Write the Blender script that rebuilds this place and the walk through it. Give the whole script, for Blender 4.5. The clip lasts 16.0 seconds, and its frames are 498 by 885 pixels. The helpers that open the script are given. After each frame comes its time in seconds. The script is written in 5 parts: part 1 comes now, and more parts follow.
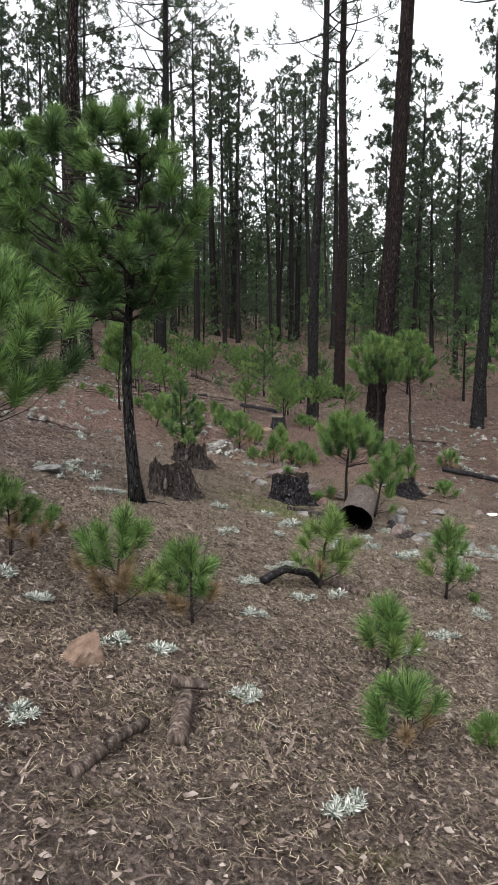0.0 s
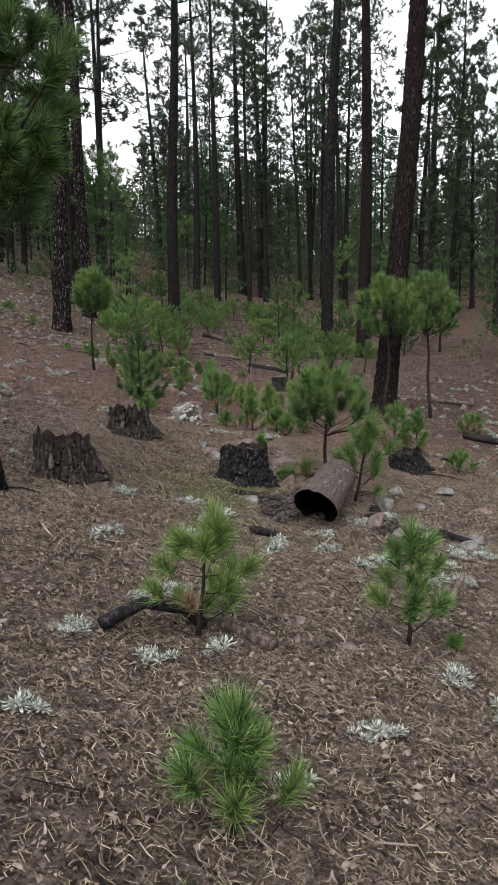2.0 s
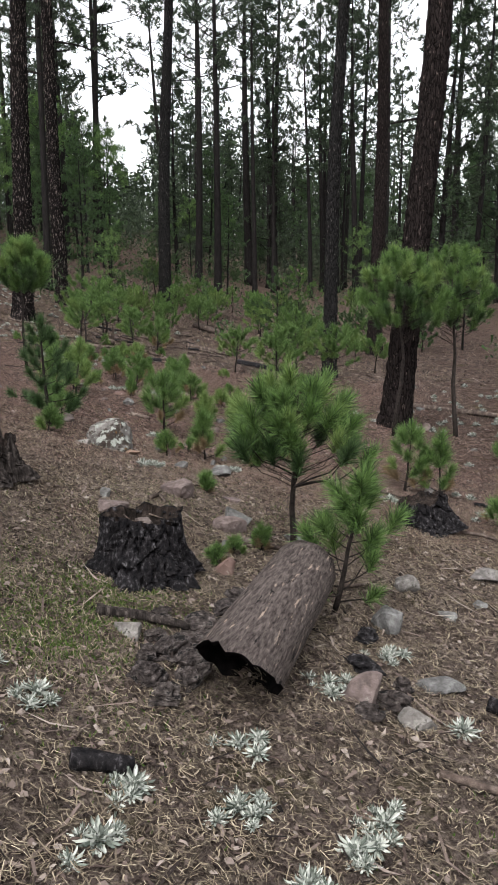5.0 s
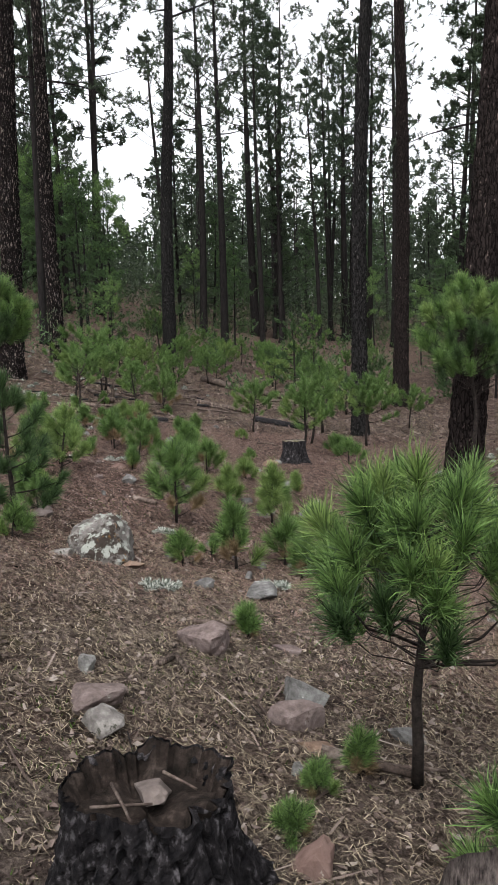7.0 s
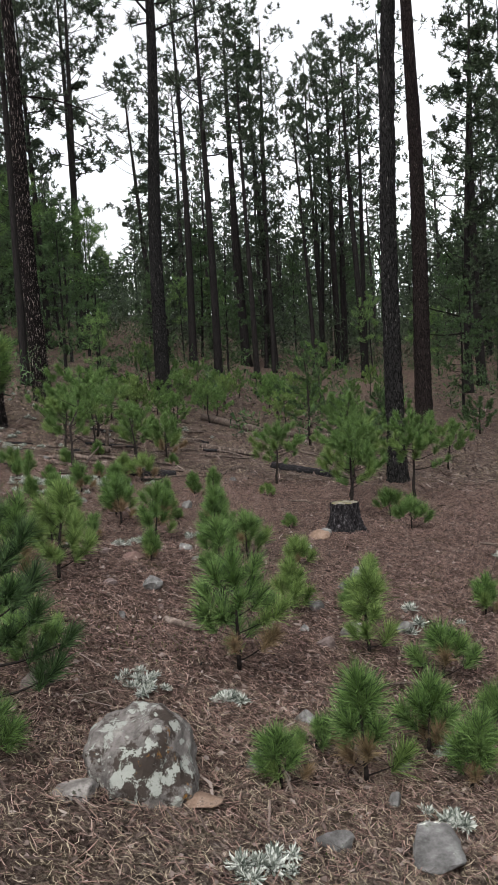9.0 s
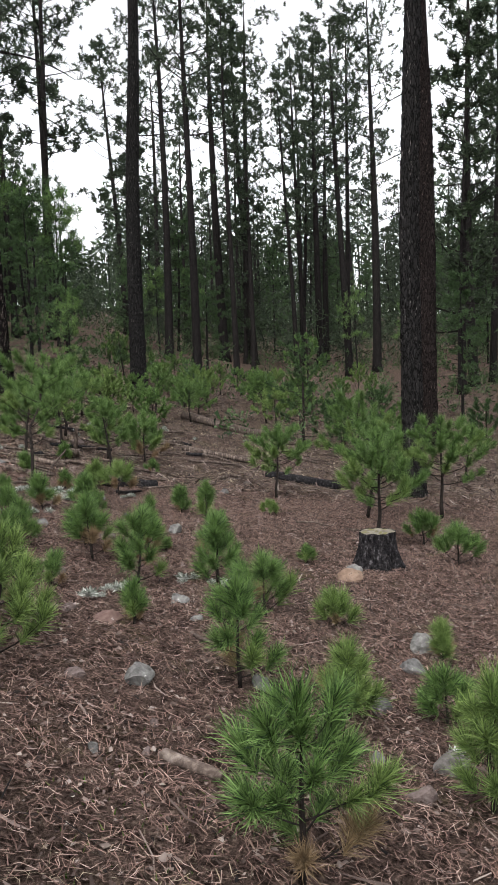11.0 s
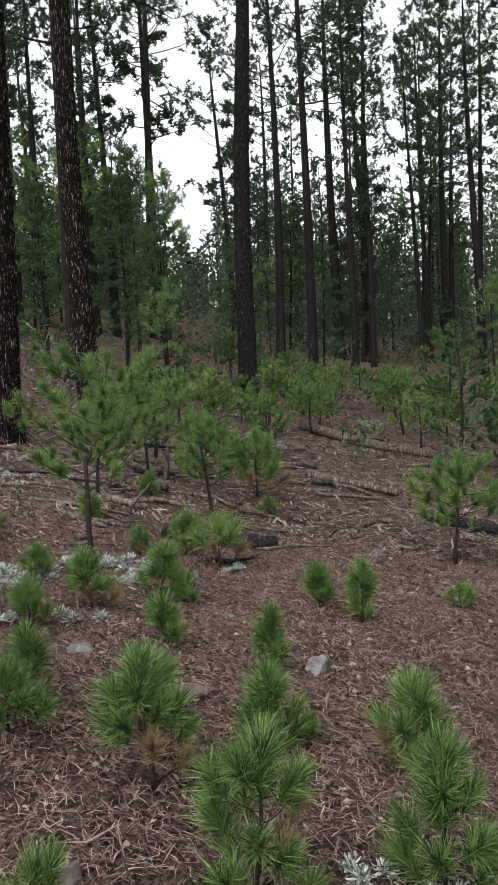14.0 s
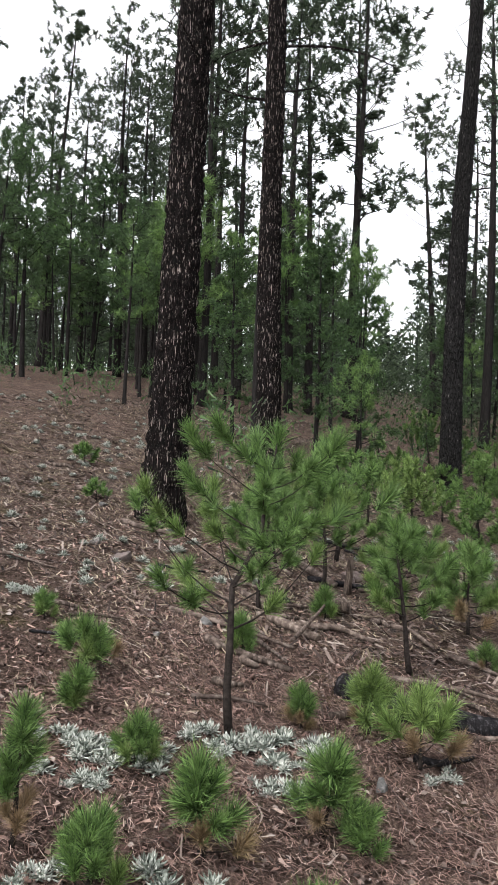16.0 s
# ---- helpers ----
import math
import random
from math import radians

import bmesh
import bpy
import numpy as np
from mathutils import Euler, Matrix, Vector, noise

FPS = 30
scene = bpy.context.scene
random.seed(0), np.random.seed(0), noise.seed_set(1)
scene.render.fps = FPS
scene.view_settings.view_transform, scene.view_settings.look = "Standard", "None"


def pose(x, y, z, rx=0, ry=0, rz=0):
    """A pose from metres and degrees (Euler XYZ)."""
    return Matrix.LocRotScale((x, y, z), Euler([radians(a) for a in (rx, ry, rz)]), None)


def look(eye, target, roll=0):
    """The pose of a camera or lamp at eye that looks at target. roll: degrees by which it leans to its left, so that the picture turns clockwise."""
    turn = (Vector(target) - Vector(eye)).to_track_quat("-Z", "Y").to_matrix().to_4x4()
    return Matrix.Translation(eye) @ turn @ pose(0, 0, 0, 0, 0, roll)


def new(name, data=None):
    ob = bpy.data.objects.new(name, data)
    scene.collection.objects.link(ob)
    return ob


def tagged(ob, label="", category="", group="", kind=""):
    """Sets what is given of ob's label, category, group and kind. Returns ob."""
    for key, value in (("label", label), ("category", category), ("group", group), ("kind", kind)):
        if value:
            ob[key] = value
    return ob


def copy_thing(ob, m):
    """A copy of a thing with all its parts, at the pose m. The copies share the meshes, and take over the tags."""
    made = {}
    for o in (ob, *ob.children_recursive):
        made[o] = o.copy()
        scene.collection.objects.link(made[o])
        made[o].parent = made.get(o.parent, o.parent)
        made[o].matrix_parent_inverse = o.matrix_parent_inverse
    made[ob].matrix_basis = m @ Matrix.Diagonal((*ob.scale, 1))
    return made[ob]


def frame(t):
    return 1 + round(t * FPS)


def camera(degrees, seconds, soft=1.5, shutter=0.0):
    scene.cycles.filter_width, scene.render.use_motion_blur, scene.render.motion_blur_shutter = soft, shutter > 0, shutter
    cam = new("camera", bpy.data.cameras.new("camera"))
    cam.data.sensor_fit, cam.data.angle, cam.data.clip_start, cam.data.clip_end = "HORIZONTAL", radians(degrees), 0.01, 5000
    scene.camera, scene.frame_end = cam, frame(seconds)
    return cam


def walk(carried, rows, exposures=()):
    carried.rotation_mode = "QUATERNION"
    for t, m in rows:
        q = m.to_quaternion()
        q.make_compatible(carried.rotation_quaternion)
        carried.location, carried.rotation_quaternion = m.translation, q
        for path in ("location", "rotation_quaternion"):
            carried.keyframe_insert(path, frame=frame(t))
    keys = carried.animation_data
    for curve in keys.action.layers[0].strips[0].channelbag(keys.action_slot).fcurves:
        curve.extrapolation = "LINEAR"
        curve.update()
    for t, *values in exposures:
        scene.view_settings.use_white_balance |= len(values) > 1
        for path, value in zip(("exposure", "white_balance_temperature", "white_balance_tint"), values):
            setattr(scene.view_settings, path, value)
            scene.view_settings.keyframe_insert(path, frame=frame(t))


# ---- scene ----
cam = camera(36.0, 16.0, 1.0)
PATH = [
    (0, (-0.646, -2.736, 1.668), (-0.623, -0.746, 1.468), -0.2),
    (0.5, (-0.332, -2.207, 1.7), (-0.302, -0.217, 1.505), -0.0),
    (1, (-0.059, -1.528, 1.624), (-0.104, 0.461, 1.42), -0.5),
    (1.5, (0.136, -0.911, 1.5), (0.023, 1.076, 1.3), 0.3),
    (2, (0.47, -0.354, 1.394), (0.375, 1.623, 1.104), -1.0),
    (2.2, (0.628, -0.066, 1.313), (0.566, 1.87, 0.815), -1.2),
    (2.5, (0.762, 0.215, 1.278), (0.802, 2.145, 0.754), -0.9),
    (3, (1.018, 0.774, 1.291), (1.102, 2.705, 0.779), 1.3),
    (3.5, (1.171, 1.39, 1.23), (1.094, 3.357, 0.877), 1.1),
    (3.7, (1.184, 1.671, 1.205), (1.027, 3.634, 0.856), 0.6),
    (5.8, (0.835, 4.097, 1.345), (0.736, 6.08, 1.098), -1.3),
    (6, (0.811, 4.357, 1.343), (0.715, 6.341, 1.108), -1.6),
    (6.5, (0.679, 4.984, 1.29), (0.556, 6.967, 1.058), -1.4),
    (7, (0.503, 5.549, 1.323), (0.359, 7.536, 1.151), -1.6),
    (7.5, (0.276, 6.182, 1.429), (0.136, 8.17, 1.259), -2.5),
    (8, (0.034, 6.75, 1.494), (-0.122, 8.741, 1.387), -3.6),
    (8.5, (-0.137, 7.325, 1.531), (-0.259, 9.319, 1.428), -3.4),
    (9, (-0.301, 7.824, 1.601), (-0.399, 9.819, 1.499), -3.5),
    (9.2, (-0.388, 8.008, 1.6), (-0.467, 10.005, 1.502), -4.2),
    (11.3, (-0.754, 10.206, 1.677), (-0.775, 12.202, 1.562), -2.2),
    (11.5, (-0.743, 10.477, 1.702), (-0.799, 12.474, 1.594), -2.3),
    (12, (-0.8, 11.094, 1.661), (-0.979, 13.084, 1.594), -2.2),
    (12.5, (-0.898, 11.737, 1.625), (-1.13, 13.722, 1.561), -1.7),
    (13, (-0.997, 12.334, 1.741), (-1.27, 14.314, 1.681), -2.3),
    (13.5, (-1.201, 12.841, 1.806), (-1.502, 14.818, 1.747), -3.0),
    (14, (-1.313, 13.388, 1.844), (-1.615, 15.363, 1.738), -2.7),
    (14.5, (-1.487, 13.848, 1.933), (-2.032, 15.771, 1.85), -2.2),
    (15, (-1.677, 14.269, 2.033), (-2.296, 16.169, 2.11), -0.1),
    (15.5, (-1.806, 14.843, 2.057), (-2.544, 16.698, 2.183), 1.9),
    (16, (-1.87, 15.376, 1.989), (-2.634, 17.222, 2.093), 2.2),
]
EXPOSURES = [(0.0, 0.54), (0.5, 0.34), (1.0, 0.44), (1.5, 0.46), (2.0, 0.28), (2.5, 0.80), (3.0, 0.84), (3.5, 0.46), (6.0, 0.44), (6.5, 0.62), (7.0, 0.46), (8.0, 0.10), (9.0, 0.28), (11.5, 0.46), (12.5, 0.32), (14.0, 0.40), (15.0, 0.42), (15.5, 0.50), (16.0, 0.76)]
walk(cam, [(t, look(eye, target, roll)) for t, eye, target, roll in PATH], EXPOSURES)

# ---- light: an overcast noon sky over a pine wood ----
world = bpy.data.worlds.new("overcast_sky")
scene.world = world
world.use_nodes = True
wn, wl = world.node_tree.nodes, world.node_tree.links
sky = wn.new("ShaderNodeTexSky")
sky.sky_type, sky.sun_disc = "NISHITA", False
sky.sun_elevation, sky.sun_rotation = radians(55), radians(200)
sky.air_density, sky.dust_density = 1.0, 4.0
grey = wn.new("ShaderNodeHueSaturation")
grey.inputs["Saturation"].default_value = 0.12
wl.new(sky.outputs["Color"], grey.inputs["Color"])
wl.new(grey.outputs["Color"], wn["Background"].inputs["Color"])
wn["Background"].inputs["Strength"].default_value = 0.35
sun = new("sun", bpy.data.lights.new("sun", "SUN"))
sun.data.energy, sun.data.angle, sun.data.color = 0.22, radians(60), (1.0, 0.97, 0.92)
sun.matrix_world = look((-14, -40, 60), (0, 10, 0))

# ---- ground shape ----
GROUND = (-1.4601, -0.1292, 0.1120, -1.7348, 0.0758, -0.0997, -0.0786, 0.1457, 0.0211, 0.0995, 0.2071, 0.3869, -0.0536)


def gz(x, y):
    """Height of the ground, a slope that rises ahead and to the west."""
    x, y = np.asarray(x, float), np.asarray(y, float)
    u, w = 14 * np.tanh(x / 14), np.tanh((y - 12) / 14)
    terms = (1 + 0 * x, u, y, w, u * w, np.exp(-((y - 8) / 5) ** 2), u * np.exp(-((y - 9) / 6) ** 2),
             np.exp(-((y - 18) / 5) ** 2), u * np.exp(-((y - 20) / 6) ** 2), u * u / 10,
             np.log1p(np.exp(np.clip((-x - 2) / 3, -30, 30))) / (1 + np.exp(-np.clip((y - 23) / 4, -30, 30))),
             1 / (1 + np.exp(-np.clip((y - 24) / 3, -30, 30))), u / (1 + np.exp(-np.clip((y - 19) / 3, -30, 30))))
    z = sum(c * t for c, t in zip(GROUND, terms))
    bumps = 0.020 * np.sin(2.3 * x + 1.1 * np.sin(1.7 * y)) * np.sin(1.9 * y + 0.8) + 0.010 * np.sin(6.1 * x + 2.0 * np.sin(3.3 * y)) * np.sin(5.3 * y)
    return z + bumps


def g1(x, y):
    return float(gz(x, y))


def trail(x, y):
    """How bare the trodden strip east of the log is, from 0 to 1."""
    return np.exp(-((x - 2.7 - 0.33 * (y - 6)) / 0.6) ** 2) / (1 + np.exp(-np.clip((y - 4) * 2, -30, 30)))


# ---- materials ----
def material(name, rough=0.9, spec=0.25):
    m = bpy.data.materials.new(name)
    m.use_nodes = True
    b = m.node_tree.nodes["Principled BSDF"]
    b.inputs["Roughness"].default_value = rough
    b.inputs["Specular IOR Level"].default_value = spec
    return m, m.node_tree.nodes, m.node_tree.links, b


def coords(n, l, scale=(1, 1, 1), source="Object"):
    c, mp = n.new("ShaderNodeTexCoord"), n.new("ShaderNodeMapping")
    mp.inputs["Scale"].default_value = scale
    l.new(c.outputs[source], mp.inputs["Vector"])
    return mp.outputs["Vector"]


def noise_tex(n, l, vec, scale, detail=6, rough=0.6):
    t = n.new("ShaderNodeTexNoise")
    t.inputs["Scale"].default_value, t.inputs["Detail"].default_value, t.inputs["Roughness"].default_value = scale, detail, rough
    l.new(vec, t.inputs["Vector"])
    return t.outputs["Fac"]


def ramp(n, l, fac, stops):
    r = n.new("ShaderNodeValToRGB")
    e = r.color_ramp.elements
    while len(e) < len(stops):
        e.new(0.5)
    for k, (p, c) in zip(e, stops):
        k.position, k.color = p, (*c, 1)
    l.new(fac, r.inputs["Fac"])
    return r.outputs["Color"]


def blend(n, l, fac, a, b, kind="MIX"):
    m = n.new("ShaderNodeMix")
    m.data_type, m.blend_type = "RGBA", kind
    for sock, v in ((m.inputs["Factor"], fac), (m.inputs["A"], a), (m.inputs["B"], b)):
        if isinstance(v, (int, float)):
            sock.default_value = v
        elif isinstance(v, tuple):
            sock.default_value = (*v, 1)
        else:
            l.new(v, sock)
    return m.outputs["Result"]


def bump(n, l, b, height, strength, distance=0.02):
    k = n.new("ShaderNodeBump")
    k.inputs["Strength"].default_value, k.inputs["Distance"].default_value = strength, distance
    l.new(height, k.inputs["Height"])
    l.new(k.outputs["Normal"], b.inputs["Normal"])


def soil_material():
    m, n, l, b = material("forest_floor", 1.0, 0.03)
    v = coords(n, l)
    big, mid, fine = noise_tex(n, l, v, 0.55, 4), noise_tex(n, l, v, 9, 8, 0.75), noise_tex(n, l, v, 34, 8, 0.85)
    vor = n.new("ShaderNodeTexVoronoi")
    vor.inputs["Scale"].default_value = 46
    l.new(v, vor.inputs["Vector"])
    # near-black low stops put the shade of small crevices into the soil colour
    earth = ramp(n, l, fine, [(0.34, (0.010, 0.008, 0.007)), (0.45, (0.125, 0.098, 0.086)), (0.57, (0.28, 0.228, 0.20)), (0.70, (0.50, 0.43, 0.38))])
    warm = ramp(n, l, fine, [(0.34, (0.008, 0.005, 0.0045)), (0.47, (0.100, 0.071, 0.059)), (0.58, (0.225, 0.166, 0.140)), (0.70, (0.41, 0.325, 0.28))])
    # the litter turns from grey soil to red-brown needles up the slope
    sep, north, part_warm = n.new("ShaderNodeSeparateXYZ"), n.new("ShaderNodeMapRange"), n.new("ShaderNodeMath")
    l.new(v, sep.inputs[0]), l.new(sep.outputs["Y"], north.inputs["Value"])
    north.inputs["From Min"].default_value, north.inputs["From Max"].default_value = 5.0, 15.0
    north.inputs["To Min"].default_value, north.inputs["To Max"].default_value = -0.15, 0.22
    part_warm.operation = "ADD"
    l.new(big, part_warm.inputs[0]), l.new(north.outputs[0], part_warm.inputs[1])
    col = blend(n, l, ramp(n, l, part_warm.outputs[0], [(0.42, (0, 0, 0)), (0.6, (1, 1, 1))]), earth, warm)
    moss_mask = ramp(n, l, noise_tex(n, l, v, 1.9, 8, 0.75), [(0.54, (0, 0, 0)), (0.66, (0.6, 0.6, 0.6))])
    col = blend(n, l, moss_mask, col, ramp(n, l, fine, [(0.34, (0.010, 0.010, 0.004)), (0.5, (0.085, 0.082, 0.030)), (0.7, (0.27, 0.25, 0.12))]))
    col = blend(n, l, 0.6, col, ramp(n, l, mid, [(0.40, (0.20, 0.18, 0.18)), (0.56, (1.0, 1.0, 1.0))]), "MULTIPLY")
    patchy = noise_tex(n, l, v, 3.4, 8, 0.75)
    col = blend(n, l, 0.7, col, ramp(n, l, patchy, [(0.36, (0.40, 0.37, 0.37)), (0.50, (1.0, 0.98, 0.97)), (0.66, (1.35, 1.33, 1.30))]), "MULTIPLY")
    # darkened between the cells, as painted shade between crumbs
    col = blend(n, l, 0.45, col, ramp(n, l, vor.outputs["Distance"], [(0.1, (1, 1, 1)), (0.6, (0.2, 0.18, 0.18))]), "MULTIPLY")
    l.new(col, b.inputs["Base Color"])
    bump(n, l, b, fine, 1.0, 0.06)
    return m


def litter_material(name, stops):
    m, n, l, b = material(name, 0.9, 0.08)
    g = n.new("ShaderNodeNewGeometry")
    l.new(ramp(n, l, g.outputs["Random Per Island"], stops), b.inputs["Base Color"])
    return m


def needle_material(name, dark, light, dry=None):
    m, n, l, b = material(name, 0.5, 0.22)
    g, o = n.new("ShaderNodeNewGeometry"), n.new("ShaderNodeObjectInfo")
    stops = [(0.0, dark), (0.85, light)] + ([(0.9, dry)] if dry else [])
    col = ramp(n, l, g.outputs["Random Per Island"], stops)
    col = blend(n, l, 0.75, col, ramp(n, l, o.outputs["Random"], [(0.0, (0.72, 0.80, 0.70)), (1.0, (1.0, 1.0, 1.0))]), "MULTIPLY")
    l.new(col, b.inputs["Base Color"])
    b.inputs["Subsurface Weight"].default_value = 0.0
    tr, mx = n.new("ShaderNodeBsdfTranslucent"), n.new("ShaderNodeMixShader")
    l.new(col, tr.inputs["Color"])
    mx.inputs["Fac"].default_value = 0.28
    out = n["Material Output"]
    l.new(b.outputs[0], mx.inputs[1]), l.new(tr.outputs[0], mx.inputs[2]), l.new(mx.outputs[0], out.inputs["Surface"])
    return m


def bark_material(name, plate, furrow, ash, scale=(14, 14, 3.6), ash_at=0.62):
    m, n, l, b = material(name, 1.0, 0.04)
    v = coords(n, l, scale)
    vor = n.new("ShaderNodeTexVoronoi")
    vor.feature, vor.inputs["Scale"].default_value = "DISTANCE_TO_EDGE", 1.6
    warp = n.new("ShaderNodeVectorMath")
    warp.operation = "MULTIPLY_ADD"
    nt = n.new("ShaderNodeTexNoise")
    nt.inputs["Scale"].default_value, nt.inputs["Detail"].default_value = 1.7, 5
    l.new(v, nt.inputs["Vector"]), l.new(nt.outputs["Color"], warp.inputs[0])
    warp.inputs[1].default_value = (0.9, 0.9, 0.9)
    l.new(v, warp.inputs[2]), l.new(warp.outputs[0], vor.inputs["Vector"])
    fine = noise_tex(n, l, v, 7, 7, 0.7)
    col = ramp(n, l, fine, [(0.3, tuple(0.45 * c for c in plate)), (0.7, plate)])
    col = blend(n, l, ramp(n, l, vor.outputs["Distance"], [(0.02, (1, 1, 1)), (0.14, (0, 0, 0))]), col, furrow)
    col = blend(n, l, ramp(n, l, noise_tex(n, l, v, 2.1, 6, 0.7), [(ash_at, (0, 0, 0)), (ash_at + 0.05, (1, 1, 1))]), col, ash)
    l.new(col, b.inputs["Base Color"])
    h = n.new("ShaderNodeMath")
    h.operation = "MULTIPLY_ADD"
    l.new(ramp(n, l, vor.outputs["Distance"], [(0.0, (0, 0, 0)), (0.2, (1, 1, 1))]), h.inputs[0])
    h.inputs[1].default_value = 1.0
    l.new(fine, h.inputs[2])
    bump(n, l, b, h.outputs[0], 0.9, 0.03)
    return m


def mottled(name, stops, scale=9, rough=0.9, relief=0.5, patch=None, grain=(1, 1, 1), spec=0.06):
    m, n, l, b = material(name, rough, spec)
    v = coords(n, l, grain)
    o = n.new("ShaderNodeObjectInfo")
    f = noise_tex(n, l, v, scale, 8, 0.68)
    col = ramp(n, l, f, stops)
    col = blend(n, l, 1.0, col, ramp(n, l, o.outputs["Random"], [(0.0, (0.74, 0.74, 0.76)), (1.0, (1.0, 1.0, 1.0))]), "MULTIPLY")
    for colour, psc, at in patch or ():
        mask = ramp(n, l, noise_tex(n, l, v, psc, 6, 0.7), [(at, (0, 0, 0)), (at + 0.04, (1, 1, 1))])
        col = blend(n, l, mask, col, colour)
    l.new(col, b.inputs["Base Color"])
    bump(n, l, b, noise_tex(n, l, v, scale * 3, 6, 0.7), relief, 0.012)
    return m


SOIL = soil_material()
LITTER = litter_material("fallen_needles", [(0.0, (0.024, 0.019, 0.015)), (0.35, (0.100, 0.080, 0.060)), (0.8, (0.205, 0.166, 0.120)), (1.0, (0.33, 0.278, 0.208))])
RED_LITTER = litter_material("red_brown_fallen_needles", [(0.0, (0.022, 0.013, 0.011)), (0.35, (0.080, 0.050, 0.043)), (0.85, (0.205, 0.134, 0.112)), (1.0, (0.31, 0.232, 0.20))])
CHIPS = litter_material("bark_chips", [(0.0, (0.008, 0.007, 0.007)), (0.4, (0.055, 0.039, 0.034)), (0.85, (0.15, 0.115, 0.102)), (1.0, (0.26, 0.22, 0.195))])
CLODS = litter_material("soil_crumbs", [(0.0, (0.016, 0.012, 0.011)), (0.5, (0.085, 0.063, 0.054)), (0.9, (0.17, 0.137, 0.122)), (1.0, (0.25, 0.215, 0.195))])
GRASSY = litter_material("moss_and_grass", [(0.0, (0.025, 0.048, 0.010)), (0.6, (0.065, 0.105, 0.025)), (1.0, (0.115, 0.13, 0.045))])
# GREEN's wide range paints in needle highlights and the dark gaps between them
GREEN = needle_material("green_needles", (0.006, 0.020, 0.007), (0.165, 0.265, 0.082))
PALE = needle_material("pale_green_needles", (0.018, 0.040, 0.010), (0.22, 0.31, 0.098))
# dark ends of DEEP and CANOPY stand for the shade among the needles
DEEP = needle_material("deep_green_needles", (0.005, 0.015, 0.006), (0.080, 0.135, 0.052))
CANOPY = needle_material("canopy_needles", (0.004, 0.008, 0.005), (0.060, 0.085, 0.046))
DRY = needle_material("dry_needles", (0.11, 0.072, 0.042), (0.29, 0.205, 0.125))
TWIG = mottled("young_bark", [(0.3, (0.006, 0.005, 0.005)), (0.7, (0.042, 0.034, 0.030))], 30)
BARK = bark_material("pine_bark", (0.031, 0.029, 0.029), (0.005, 0.005, 0.005), (0.17, 0.155, 0.15), ash_at=0.61)
BARK_RED = bark_material("red_pine_bark", (0.030, 0.023, 0.022), (0.005, 0.004, 0.004), (0.13, 0.10, 0.092), ash_at=0.61)
BARK_PLATES = bark_material("furrowed_pine_bark", (0.017, 0.013, 0.013), (0.004, 0.004, 0.004), (0.29, 0.24, 0.222), scale=(21, 21, 2.7), ash_at=0.575)
BARK_FAR = mottled("far_pine_bark", [(0.3, (0.005, 0.0045, 0.0045)), (0.7, (0.024, 0.021, 0.020))], 6, grain=(3, 3, 0.6))
# black char; the bluish-grey top stop is its highlights, painted on
CHAR = mottled("charred_wood", [(0.36, (0.004, 0.004, 0.005)), (0.55, (0.020, 0.018, 0.019)), (0.74, (0.16, 0.15, 0.158))], 26, 0.75, 1.0, grain=(1.3, 1.3, 0.8))
OLDWOOD = mottled("weathered_wood", [(0.32, (0.012, 0.010, 0.009)), (0.52, (0.082, 0.062, 0.052)), (0.75, (0.28, 0.235, 0.205))], 6, 0.9, 0.9, grain=(6, 6, 0.9))
CUTWOOD = mottled("cut_wood_top", [(0.3, (0.07, 0.062, 0.050)), (0.7, (0.22, 0.20, 0.165))], 12, 0.9, 0.4, [((0.10, 0.095, 0.04), 9, 0.55)])
LOGWOOD = mottled("bare_log_wood", [(0.32, (0.016, 0.013, 0.012)), (0.45, (0.070, 0.056, 0.051)), (0.70, (0.185, 0.155, 0.140))], 7, 0.85, 1.0, [((0.30, 0.235, 0.19), 2.6, 0.60), ((0.008, 0.007, 0.007), 3.4, 0.60)], grain=(11, 11, 2.2))
DARKWOOD = mottled("dark_rotten_wood", [(0.32, (0.007, 0.006, 0.006)), (0.54, (0.045, 0.037, 0.033)), (0.75, (0.20, 0.172, 0.155))], 7, 0.9, 1.0, grain=(5, 5, 0.9))
STICK = mottled("dead_branch_wood", [(0.3, (0.018, 0.014, 0.012)), (0.5, (0.085, 0.064, 0.054)), (0.75, (0.25, 0.21, 0.182))], 16, grain=(1, 1, 1))
